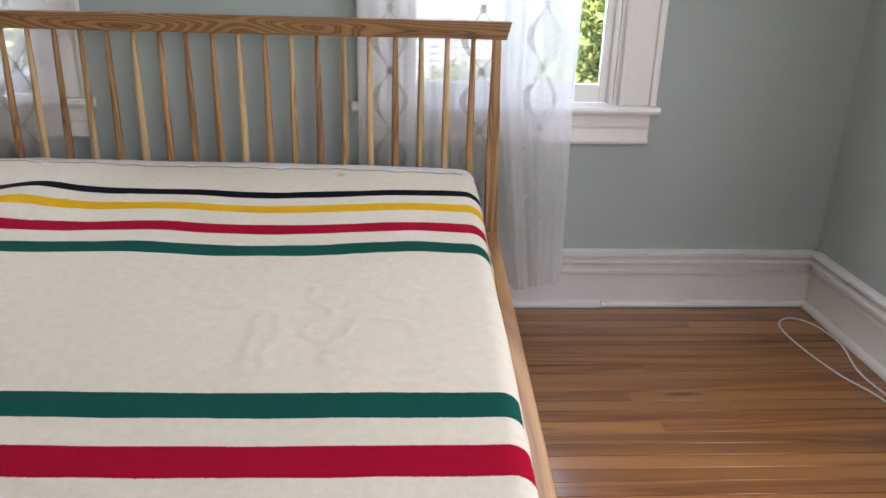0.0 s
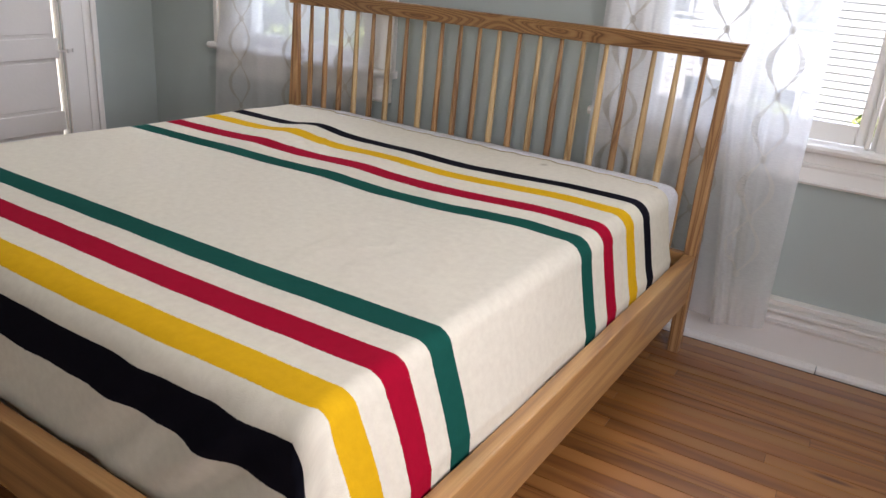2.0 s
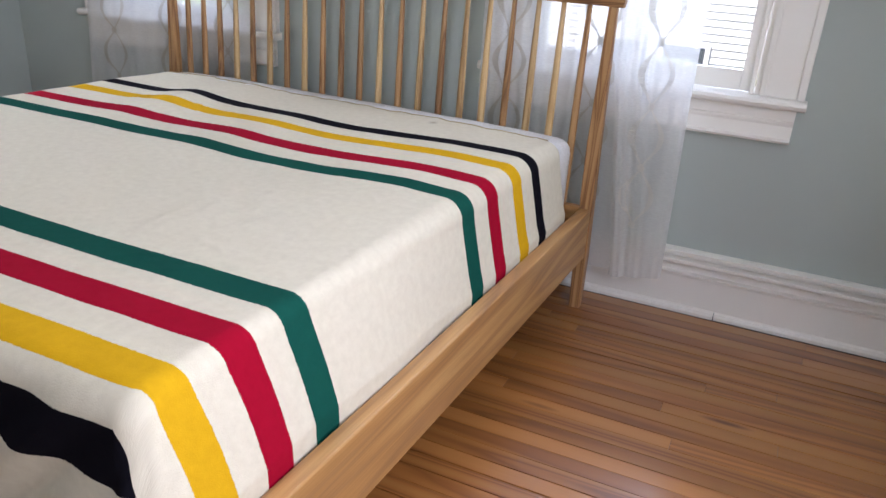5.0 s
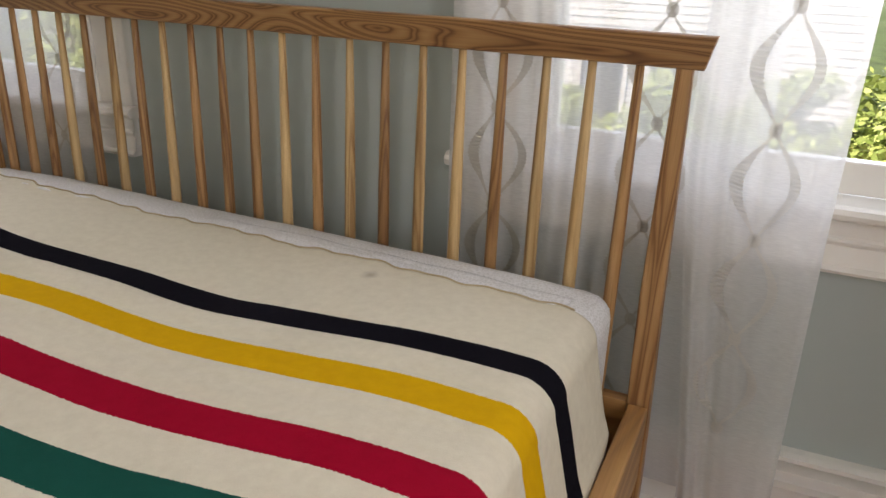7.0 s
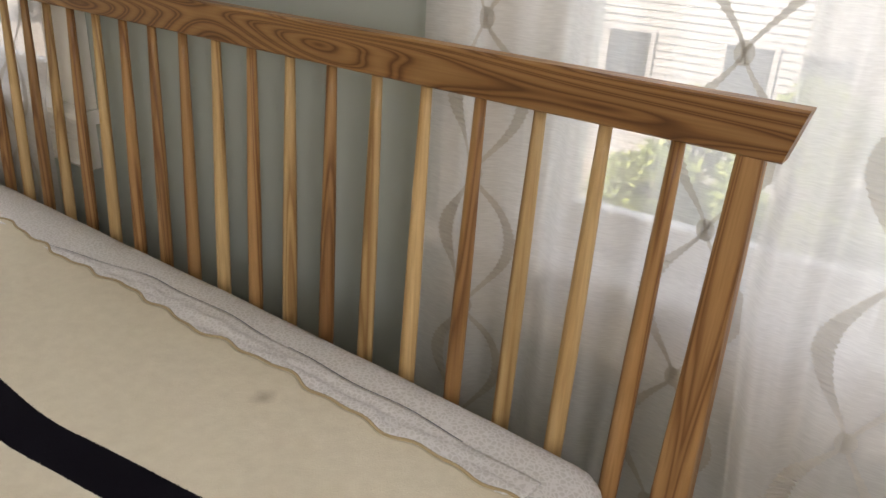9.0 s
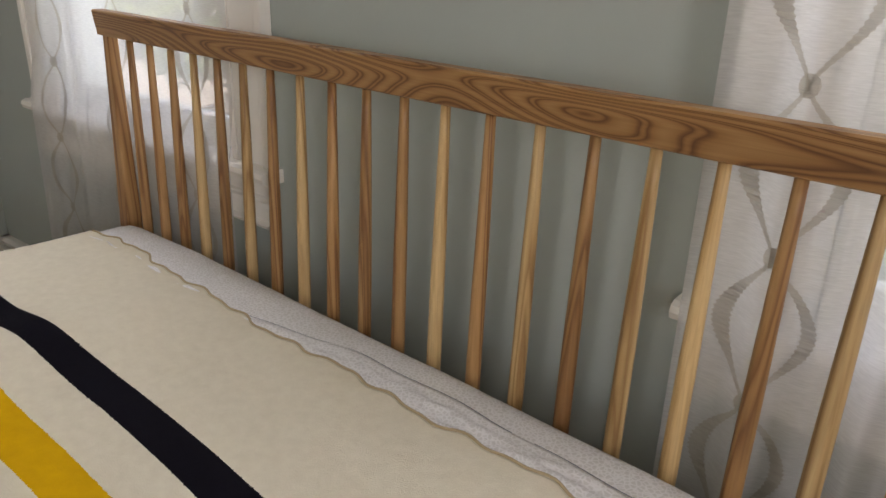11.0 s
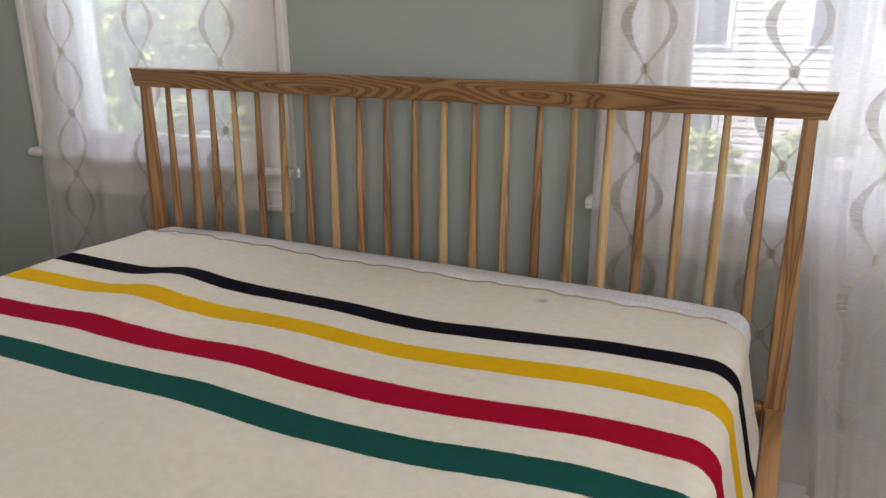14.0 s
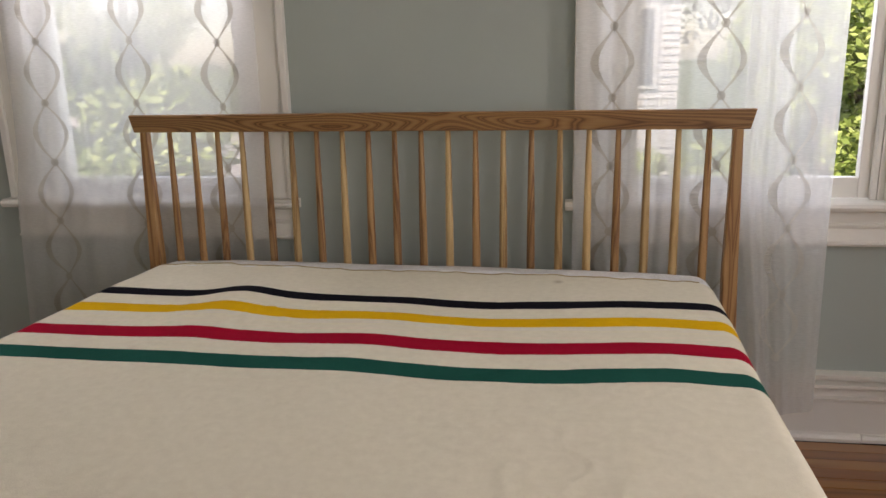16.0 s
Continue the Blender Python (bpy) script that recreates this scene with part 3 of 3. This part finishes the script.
def seam_line(u):
    k = max(0.0, min(1.0, (u + 0.34) / 0.38))
    return -0.158 + 0.052 * k * k * (3 - 2 * k) - 0.014 * max(0.0, (u - 0.6) / 0.3) + 0.004 * math.sin(9 * u) + 0.003 * math.sin(31 * u + 1)


# rumpled pad between the blanket's edge and the seam
bm = bmesh.new()
rows = []
for i in range(241):
    u = -0.86 + 1.70 * i / 240
    a, b = head_edge(u) - 0.03, seam_line(u)
    row = []
    for j in range(15):
        v = a + (b - a) * j / 14
        up = 0.004 + 0.004 * math.sin(math.pi * j / 14) + (0.006 * noise.noise((u * 14, v * 70, 2.0)) + 0.003 * noise.noise((u * 60, v * 120, 5.0))) * math.sin(math.pi * j / 14)
        row.append(bm.verts.new((u, v, crown(u, v) - 0.0095 + up)))
    rows.append(row)
for a, b in zip(rows, rows[1:]):
    for j in range(14):
        bm.faces.new((a[j], b[j], b[j + 1], a[j + 1]))
pad = part("pad_edge", bm, TICKING, mattress, "rumpled white quilted pad edge", smooth=True)
pad.modifiers.new("thick", "SOLIDIFY").thickness = 0.003


def tube(name, pts, r, mat, parent=None, label="", cyclic=False):
    cu = bpy.data.curves.new(name, "CURVE")
    cu.dimensions, cu.bevel_depth, cu.bevel_resolution = "3D", r, 3
    sp = cu.splines.new("POLY")
    sp.points.add(len(pts) - 1)
    for p, q in zip(sp.points, pts):
        p.co = (*q, 1)
    tmp = bpy.data.objects.new(name, cu)
    me = bpy.data.meshes.new_from_object(tmp)
    bpy.data.objects.remove(tmp)
    me.materials.append(mat)
    for p in me.polygons:
        p.use_smooth = True
    ob = new(name, me)
    if parent:
        ob.parent = parent
    if label:
        ob["label"] = label
    return ob


HEM = painted("tan_binding", (0.42, 0.33, 0.19), 0.95, 0.2, 0.5, 60.0)
SEAM = material("grey_blue_seam", 0.9)[0]
SEAM.node_tree.nodes["Principled BSDF"].inputs["Base Color"].default_value = (0.16, 0.18, 0.2, 1)
for a, b in ((-0.62, -0.05), (-0.01, 0.34), (0.38, 0.72)):
    pts = []
    for i in range(60):
        u = a + (b - a) * i / 59
        pts.append((u, seam_line(u) + 0.002, crown(u, seam_line(u)) - 0.0080))
    tube("seam", pts, 0.0016, SEAM, mattress)


# shift of the woven bands across the bed: by the headboard, a little further down, and at the foot
NEAR_DRIFT = ((-1.2, -0.012), (-0.87, -0.006), (-0.6, -0.022), (-0.45, -0.016), (-0.3, -0.006), (-0.1, -0.005), (0.1, -0.014), (0.28, -0.024), (0.42, -0.004), (0.55, 0.012), (0.7, 0.034), (0.8, 0.038), (0.92, 0.036), (1.2, 0.038))
FAR_DRIFT = ((-1.2, -0.012), (-0.5, 0.002), (-0.2, 0.004), (0.0, 0.011), (0.2, 0.009), (0.34, 0.006), (0.45, 0.010), (0.56, 0.021), (0.65, 0.035), (0.76, 0.048), (0.84, 0.050), (0.95, 0.052), (1.2, 0.052))
FOOT_DRIFT = ((-1.2, 0.0), (0.3, 0.0), (0.55, 0.005), (0.72, 0.011), (0.82, 0.012), (0.88, 0.014), (0.95, 0.024), (1.05, 0.038), (1.3, 0.038))


def blanket():
    """The blanket lies over the mattress, slopes down its sides and is folded at the foot corners."""
    NU, NV = 340, 330
    r, foot, rf = 0.058, 1.945, 0.066
    smax, tmax = 0.88 + 0.31, foot - rf + 0.34
    bm = bmesh.new()
    uvs = bm.loops.layers.uv.new("UVMap")
    g = lambda x, c, w: math.exp(-(((x - c) / w) ** 2))
    step = lambda x, lo, hi: (lambda q: q * q * (3 - 2 * q))(max(0.0, min(1.0, (x - lo) / (hi - lo))))

    def over(d, rad, spread):
        """Reach and drop after d metres over an edge of that radius, spreading outward below."""
        if d <= 0:
            return d, 0.0
        if d < rad * math.pi / 2:
            return rad * math.sin(d / rad), rad * (1 - math.cos(d / rad))
        down = d - rad * math.pi / 2
        return rad + spread * min(1.0, down / 0.2), rad + down

    def bend(table, u):
        """A smoothed reading of a table of (place across the bed, shift)."""
        xs, ys = zip(*table)
        return float(np.mean(np.interp([u - 0.05, u - 0.025, u, u + 0.025, u + 0.05], xs, ys)))

    def drift(u, t):
        """How far the woven bands stray from straight across the bed."""
        k = step(t, 0.5, 0.72)
        head = bend(NEAR_DRIFT, u) * (1 - k) + bend(FAR_DRIFT, u) * k
        k = step(t, 1.0, 1.5)
        return head * (1 - k) + bend(FOOT_DRIFT, u) * k

    grid, side_tex, foot_tex = [], {}, {}
    for i in range(NU + 1):
        s = -smax + 2 * smax * i / NU
        col = []
        for j in range(NV + 1):
            edge = -head_edge(max(-0.95, min(0.95, s)))
            t = edge + (tmax - edge) * j / NV
            half = 0.912 - 0.002 * step(t, 0.2, 1.0)
            r = 0.058 - 0.018 * step(t, 0.8, 1.5)
            a, b = abs(s) - (half - r), t - (foot - rf)
            cx, cy = half - r, foot - rf
            if a > 0 and b > 0:
                d = (a ** 4 + b ** 4) ** 0.25
                phi = math.atan2(b, a)
                soft_r = r * math.cos(phi) ** 2 + rf * math.sin(phi) ** 2
                reach, drop = over(d, soft_r, (0.955 - half) * math.cos(phi) + 0.022 * math.sin(phi))
                fold = math.exp(-(((phi - 0.62) / 0.16) ** 2)) * min(1.0, drop / 0.1)
                reach += 0.003 * fold
                u, v = cx + reach * math.cos(phi), -(cy + reach * math.sin(phi))
            elif a > 0:
                reach, drop = over(a, r, 0.955 - half)
                phi, d = 0.0, a
                u, v = cx + reach, -t
                u += 0.0035 * min(1.0, drop / 0.1) * math.sin(9 * v + 1.5 * math.sin(4 * v)) * min(1.0, -b / 0.1)
            else:
                reach, drop = over(b, rf, 0.022)
                phi, d = math.pi / 2, b
                u, v = abs(s), -(cy + reach)
            if drop > 0 and phi > 0.8:
                k = min(1.0, drop / 0.12) * step(phi, 0.8, 1.4)
                v -= k * (0.009 * (math.sin(24 * s + 30 * drop) + 0.6 * math.sin(47 * s + 41 * drop + 1)) * (0.15 + 0.85 * g(s, 0.68, 0.26)) + 0.001)
            # the hem is uneven where it meets the rail
            if drop > 0.2 and phi < 0.5:
                drop -= (0.010 + 0.012 * noise.noise((v * 6, s * 0.1, 1.0)) + 0.016 * max(0.0, v + 0.9)) * min(1.0, (drop - 0.2) / 0.06)
            u = math.copysign(u, s)
            z = crown(max(-0.9, min(0.9, u)), max(-1.92, v)) - drop
            vert = bm.verts.new((u, v, z))
            col.append(vert)
            w = drift(s, t)
            on_side = t if b <= 0 else cy + min(b, 0.030 * min(1.0, phi / 0.62) + 0.019 * step(phi, 0.9, 1.4))
            side_tex[vert] = (s, -on_side - w - 0.06 * max(0.0, drop - 0.03) * (1 if t > 1.3 else 0))
            run = t if a <= 0 else cy + d
            foot_tex[vert] = (s, -run - w * (1 - step(run, 1.9, 2.0)))
        grid.append(col)
    # at each foot corner the side of the blanket is folded over the end along a slanting line
    e = -head_edge(0.95)
    fold_i = round((smax + 0.985) / (2 * smax) * NU)
    fold_j = round((foot - rf + 0.185 - e) / (tmax - e) * NV)
    start_j = round((foot - rf - e) / (tmax - e) * NV)
    for i in range(NU):
        for j in range(NV):
            q = (grid[i][j], grid[i][j + 1], grid[i + 1][j + 1], grid[i + 1][j])
            right = i >= NU / 2
            past = (i if right else NU - 1 - i) - fold_i - (j - fold_j)
            if j < start_j or past > 0:
                made = [(q, side_tex)]
            elif past < 0:
                made = [(q, foot_tex)]
            elif right:
                made = [((q[0], q[1], q[2]), foot_tex), ((q[0], q[2], q[3]), side_tex)]
            else:
                made = [((q[1], q[2], q[3]), foot_tex), ((q[0], q[1], q[3]), side_tex)]
            for corners, tex in made:
                f = bm.faces.new(corners)
                for lp in f.loops:
                    lp[uvs].uv = tex[lp.vert]
    bmesh.ops.recalc_face_normals(bm, faces=bm.faces)
    ob = part("blanket", bm, WOOL, smooth=True, m=BED)
    mod = ob.modifiers.new("thick", "SOLIDIFY")
    mod.thickness, mod.offset = 0.005, -1.0
    bm = bmesh.new()
    rows = [[bm.verts.new((0.953 + 0.006 * math.sin(3 * p), -1.905 - 0.045 * p, 0.380 + 0.036 * q)) for p in (0, 0.25, 0.5, 0.75, 1.0)] for q in (0, 0.5, 1.0)]
    for a, b in zip(rows, rows[1:]):
        for i in range(4):
            bm.faces.new((a[i], a[i + 1], b[i + 1], b[i]))
    pts = []
    for i in range(180):
        u = -0.86 + 1.72 * i / 179
        pts.append((u, head_edge(u) + 0.001, crown(u, head_edge(u)) + 0.0005))
    tube("bound_edge", pts, 0.0024, HEM, ob, "tan stitched edge of the blanket")
    tag = part("woven_label", bm, TAG, ob, "small pale woven label with dark bars", smooth=True)
    tag.modifiers.new("thick", "SOLIDIFY").thickness = 0.0015
    return tagged(ob, "cream wool blanket with black, yellow, red and green stripes", "blanket")


blanket()


# ---- curtains ----
def curtain(label, left, right, hem, y_at, folds, depth, columns, group, phase=0.0, cloth=None, thread=None):
    """A sheer panel. left, right: x at height z; y_at: depth in the room at height z; columns: x of the stitched chains."""
    top = 2.33
    cloth, thread = cloth or VOILE, thread or STITCH
    c = thing("curtain", label, "curtain", pose(0, 0, 0), group)

    def surface(q, z):
        x0, x1 = left(z), right(z)
        x = x0 + (x1 - x0) * q
        d = depth * (0.55 + 0.45 * math.sin(5 * q + phase))
        w = math.sin(2 * math.pi * folds * q + phase + 0.5 * math.sin(2.2 * z + 3 * q)) + 0.4 * math.sin(2 * math.pi * folds * 2.3 * q + 1.0)
        return Vector((x, y_at(z) + d * w * 0.7, z))

    bm = bmesh.new()
    n, m = 150, 70
    rows = []
    for j in range(m + 1):
        rows.append([])
        for i in range(n + 1):
            q = i / n
            z = top + (hem(q) - top) * j / m
            rows[-1].append(bm.verts.new(surface(q, z)))
    for a, b in zip(rows, rows[1:]):
        for i in range(n):
            bm.faces.new((a[i], a[i + 1], b[i + 1], b[i]))
    part("panel", bm, cloth, c, smooth=True)
    # doubled hem at the foot of the panel
    bm = bmesh.new()
    rows = []
    for j in range(5):
        rows.append([bm.verts.new(surface(i / n, hem(i / n) + 0.05 * j / 4) - Vector((0, 0.003, 0))) for i in range(n + 1)])
    for a, b in zip(rows, rows[1:]):
        for i in range(n):
            bm.faces.new((a[i], a[i + 1], b[i + 1], b[i]))
    part("hem", bm, cloth, c, smooth=True)
    # chains of leaf-shaped loops in satin stitch
    for cx, z0, wide in columns:
        pitch, node_z = 0.2105, z0 + 0.2105 * 4
        while node_z - pitch > 0.2:
            for s in (-1, 1):
                bm = bmesh.new()
                prev = None
                for k in range(57):
                    f = k / 56
                    z = node_z - pitch * f
                    if z > top - 0.02:
                        prev = None
                        continue
                    mid = cx + s * wide * math.sin(math.pi * f) ** 1.35
                    w = (0.0026 + (0.0095 if s < 0 else 0.0062) * math.sin(math.pi * f) ** 2) * (1.18 if k % 2 else 0.86)
                    pair = []
                    for x in (mid - w, mid + w):
                        q = (x - left(z)) / (right(z) - left(z))
                        if not 0.004 < q < 0.996:
                            break
                        pair.append(bm.verts.new(surface(q, z) - Vector((0, 0.0025, 0))))
                    if len(pair) < 2:
                        prev = None
                        continue
                    if prev:
                        bm.faces.new((prev[0], prev[1], pair[1], pair[0]))
                    prev = pair
                if bm.faces:
                    part("stitched_loop", bm, thread, c)
                else:
                    bm.free()
            node_z -= pitch
            # knot where the loops meet
            bm = bmesh.new()
            ring = []
            for a in range(10):
                x, z = cx + 0.0125 * math.cos(a * 0.6283), node_z + 0.0145 * math.sin(a * 0.6283)
                q = (x - left(z)) / (right(z) - left(z))
                ring.append(bm.verts.new(surface(min(0.995, max(0.005, q)), z) - Vector((0, 0.0035, 0))))
            bm.faces.new(ring)
            part("stitched_knot", bm, thread, c)
    return c


ease = lambda z, lo, hi: max(0.0, min(1.0, (z - lo) / (hi - lo)))
curtain("sheer white curtain panel with taupe looped embroidery", lambda z: -0.158 + 0.0 * z, lambda z: 0.46 + 0.02 * ease(z, 0.2, 1.0), lambda q: 0.135, lambda z: 2.702, 4.0, 0.022, [(-0.045, 1.163, 0.055), (0.277, 1.163, 0.060)], "curtains at the windows")
curtain("sheer white curtain panel gathered in soft folds", lambda z: 0.43 - 0.09 * ease(z, 0.15, 0.9), lambda z: 0.617 - 0.010 * ease(z, 0.15, 0.8), lambda q: 0.128 + 0.035 * q, lambda z: 2.655, 3.0, 0.016, [(0.487, 1.185, 0.050)], "curtains at the windows", 1.3, VOILE_DENSE, STITCH_PALE)
curtain("sheer white curtain panel with taupe looped embroidery", lambda z: -2.20 + 0.06 * ease(z, 0.3, 1.2), lambda z: -1.205, lambda q: 0.14, lambda z: 2.727 + 0.022 * ease(z, 0.84, 0.95), 5.0, 0.010, [(-2.0, 1.172, 0.058), (-1.655, 1.166, 0.058), (-1.34, 1.150, 0.058)], "curtains at the windows", 0.6)
for x0, x1 in ((-0.30, 1.08), (-2.36, -1.0)):
    rod = thing("curtain_rod", "plain slim white curtain rod above the window", "curtain rod", pose(0, 0, 0))
    tube("pole", [(x0, 2.712, 2.335), (x1, 2.712, 2.335)], 0.008, TRIM, rod)
    for x in (x0 + 0.03, x1 - 0.03):
        part("bracket", box(x - 0.01, x + 0.01, 2.712, NORTH - 0.0005, 2.327, 2.343, edge=0.002), TRIM, rod)

# ---- loose cord by the side wall ----
ctrl = [(1.62, 1.30), (1.60, 1.70), (1.585, 2.04), (1.519, 2.231), (1.482, 2.46), (1.492, 2.60), (1.56, 2.655), (1.63, 2.60), (1.652, 2.44), (1.605, 2.24), (1.612, 2.08), (1.65, 1.85), (1.655, 1.40)]
pts = []
for i in range(len(ctrl) - 1):
    p = [Vector(ctrl[min(max(i + k, 0), len(ctrl) - 1)]) for k in (-1, 0, 1, 2)]
    for k in range(10):
        t = k / 10
        q = 0.5 * (2 * p[1] + (p[2] - p[0]) * t + (2 * p[0] - 5 * p[1] + 4 * p[2] - p[3]) * t * t + (3 * p[1] - p[0] - 3 * p[2] + p[3]) * t ** 3)
        pts.append((q.x, q.y, 0.0035))
tagged(tube("power_cord", pts, 0.0032, CORD), "white plastic cord lying in a loop on the floor", "cord")


# ---- outside ----
GROUND = -3.2
tagged(part("ground", box(-400, 400, -300, 600, GROUND - 1, GROUND), LAWN), "green lawn round the house", "ground", kind="structure")
tagged(part("driveway", box(-60, -3.0, 4, 70, GROUND - 0.05, GROUND + 0.02), DRIVE), "wide pale concrete driveway in sun", "driveway", kind="structure")


def foliage(bm, centre, radius, count, leaf, seed):
    rnd = random.Random(seed)
    for _ in range(count):
        d = Vector((rnd.gauss(0, 1), rnd.gauss(0, 1), rnd.gauss(0, 1))).normalized() * radius * rnd.uniform(0.55, 1.05)
        c = Vector(centre) + Vector((d.x, d.y, d.z * 0.8))
        a = Vector((rnd.gauss(0, 1), rnd.gauss(0, 1), rnd.gauss(0, 0.6))).normalized()
        b = a.cross(Vector((rnd.gauss(0, 1), rnd.gauss(0, 1), rnd.gauss(0, 1)))).normalized()
        s = leaf * rnd.uniform(0.6, 1.3)
        bm.faces.new([bm.verts.new(c + a * s), bm.verts.new(c + b * s * 0.45), bm.verts.new(c - a * s), bm.verts.new(c - b * s * 0.45)])


def tree(x, y, height, spread, mat, seed, leaf=0.10, name="tree", label="leafy green tree in full sun"):
    rnd = random.Random(seed)
    t = thing(name, label, "tree", pose(x, y, GROUND))
    secs = []
    for k in range(7):
        f = k / 6
        r = 0.16 * (1 - 0.75 * f) * height / 7
        secs.append([(0.12 * math.sin(3 * f + seed) + r * math.cos(a * 0.7854), r * math.sin(a * 0.7854), f * height * 0.8) for a in range(8)])
    bm = loft(bmesh.new(), secs)
    clumps = []
    for k in range(18):
        a, f = rnd.uniform(0, 6.28), rnd.uniform(0.25, 1.0)
        rad = spread * rnd.uniform(0.3, 1.0) * math.sin(math.pi * min(0.93, f * 0.85 + 0.1)) 
        tip = Vector((rad * math.cos(a), rad * math.sin(a), height * f))
        base = Vector((0.1 * math.sin(3 * f * 0.7 + seed), 0, height * max(0.1, f - 0.22) * 0.8))
        side = (tip - base).cross(Vector((0.3, 0.2, 1))).normalized()
        up = side.cross(tip - base).normalized()
        loft(bm, [[base + (side * math.cos(b * 1.57) + up * math.sin(b * 1.57)) * 0.045 for b in range(4)], [tip + (side * math.cos(b * 1.57) + up * math.sin(b * 1.57)) * 0.012 for b in range(4)]])
        clumps.append(tip)
    part("trunk", bm, BARK, t)
    bm = bmesh.new()
    for k, c in enumerate(clumps):
        foliage(bm, c, spread * rnd.uniform(0.28, 0.45), 420, leaf, seed * 31 + k)
    part("crown", bm, mat, t)
    return t


for x, y, h, sp, mat, seed in ((4.6, 11.0, 6.2, 1.9, LEAF_LIGHT, 3), (6.6, 13.0, 7.5, 2.3, LEAF, 4), (3.6, 14.5, 5.5, 1.6, LEAF_LIGHT, 5), (9.5, 15.0, 8.5, 2.6, LEAF, 6),
                               (-9.6, 26.5, 5.0, 2.0, LEAF_LIGHT, 7), (-14.5, 24.5, 8.5, 2.8, LEAF_LIGHT, 8), (6.0, 22.0, 10.0, 3.2, LEAF, 11), (12.0, 24.0, 11.0, 3.5, LEAF, 12)):
    tree(x, y, h, sp, mat, seed)
for x, y, h, sp, seed in ((-2.4, 12.5, 2.3, 1.0, 21), (-0.7, 12.2, 2.6, 1.0, 22), (0.9, 12.6, 2.9, 1.05, 23), (2.2, 12.0, 2.6, 0.95, 24), (3.1, 10.5, 4.6, 1.3, 25), (4.3, 12.6, 5.4, 1.5, 26), (5.9, 10.2, 5.0, 1.5, 27), (7.6, 11.8, 5.6, 1.7, 28)):
    tree(x, y, h, sp, LEAF_LIGHT, seed, 0.07, "shrub", "tall green garden shrub beside the house")


def neighbour(x0, x1, y, z1, panes):
    h = thing("house", "pale clapboard two-storey house among trees", "house", pose(0, y, GROUND))
    wall = part("wall", box(x0, x1, 0.03, 7.0, 0, z1), SIDING, h)
    bm = bmesh.new()
    n = int(z1 / 0.14)
    for k in range(n):
        z = k * 0.14
        vs = [bm.verts.new(p) for p in ((x0, -0.002, z), (x1, -0.002, z), (x1, 0.022, z + 0.145), (x0, 0.022, z + 0.145), (x0, 0.029, z), (x1, 0.029, z))]
        bm.faces.new(vs[:4])
        bm.faces.new((vs[0], vs[4], vs[5], vs[1]))
    tagged(part("clapboards", bm, SIDING, wall), kind="stuff")
    bm = bmesh.new()
    loft(bm, [[(x0 - 0.4, -0.4, z1), (x0 - 0.4, 7.4, z1), (x0 - 0.4, 3.5, z1 + 2.6)], [(x1 + 0.4, -0.4, z1), (x1 + 0.4, 7.4, z1), (x1 + 0.4, 3.5, z1 + 2.6)]])
    part("roof", bm, ROOFING, h)
    for x, z in panes:
        w = part("window", box(x - 0.5, x + 0.5, -0.05, -0.01, z - 0.08, z + 1.55, edge=0.01), SIDING, h)
        part("pane", box(x - 0.4, x + 0.4, -0.06, -0.052, z, z + 1.46), DARK_PANE, w)
    return h


neighbour(-6.2, 2.1, 16, 6.0, ((-4.6, 1.2), (-2.4, 1.2), (-1.1, 1.2), (1.2, 3.9), (-1.0, 3.9), (-3.4, 3.9)))
for x, y, h, sp, mat, seed in ((-7.6, 13.5, 4.4, 1.7, LEAF_LIGHT, 41), (-9.8, 15.0, 5.6, 2.0, LEAF, 42), (-12.0, 13.8, 4.8, 1.9, LEAF_LIGHT, 43), (-14.6, 15.5, 6.2, 2.3, LEAF_LIGHT, 44), (-17.5, 14.5, 5.4, 2.2, LEAF, 45),
                               (-20.5, 16.0, 6.6, 2.6, LEAF_LIGHT, 46), (-24.5, 17.0, 6.4, 2.6, LEAF_LIGHT, 47), (-29.0, 18.0, 7.0, 3.0, LEAF, 48), (-34.0, 20.0, 7.2, 3.2, LEAF_LIGHT, 49)):
    tree(x, y, h, sp, mat, seed, 0.13)

# ---- floorboards ----
rnd = random.Random(11)
y, row = NORTH - 0.04, 0
BOARD = 0.0572
while y > SOUTH:
    y0 = max(SOUTH, y - BOARD)
    x = WEST
    first = rnd.uniform(0.4, 2.6)
    while x < EAST - 0.01:
        x1 = min(EAST, x + first)
        first = rnd.uniform(1.5, 3.2)
        if EAST - x1 < 0.35:
            x1 = EAST
        g = rnd.choice((0.0008, 0.0012, 0.0016, 0.0028))
        c, z = 0.0005, rnd.uniform(-0.0008, 0.0)
        L, W = (x1 - x) / 2 - 0.0005, (y - y0) / 2 - g
        me = bpy.data.meshes.new("floorboard")
        p = [(-L, -W, -0.012), (L, -W, -0.012), (L, W, -0.012), (-L, W, -0.012), (-L, -W, -c), (L, -W, -c), (L, W, -c), (-L, W, -c), (-L + c, -W + c, 0), (L - c, -W + c, 0), (L - c, W - c, 0), (-L + c, W - c, 0)]
        f = [(0, 3, 2, 1), (8, 9, 10, 11)] + [(a + o, (a + 1) % 4 + o, (a + 1) % 4 + o + 4, a + o + 4) for o in (0, 4) for a in range(4)]
        me.from_pydata(p, [], f)
        me.materials.append(PINE)
        ob = new("floorboard", me)
        ob.location = ((x + x1) / 2, (y + y0) / 2, z)
        ob.parent = floor
        x = x1
    y -= BOARD
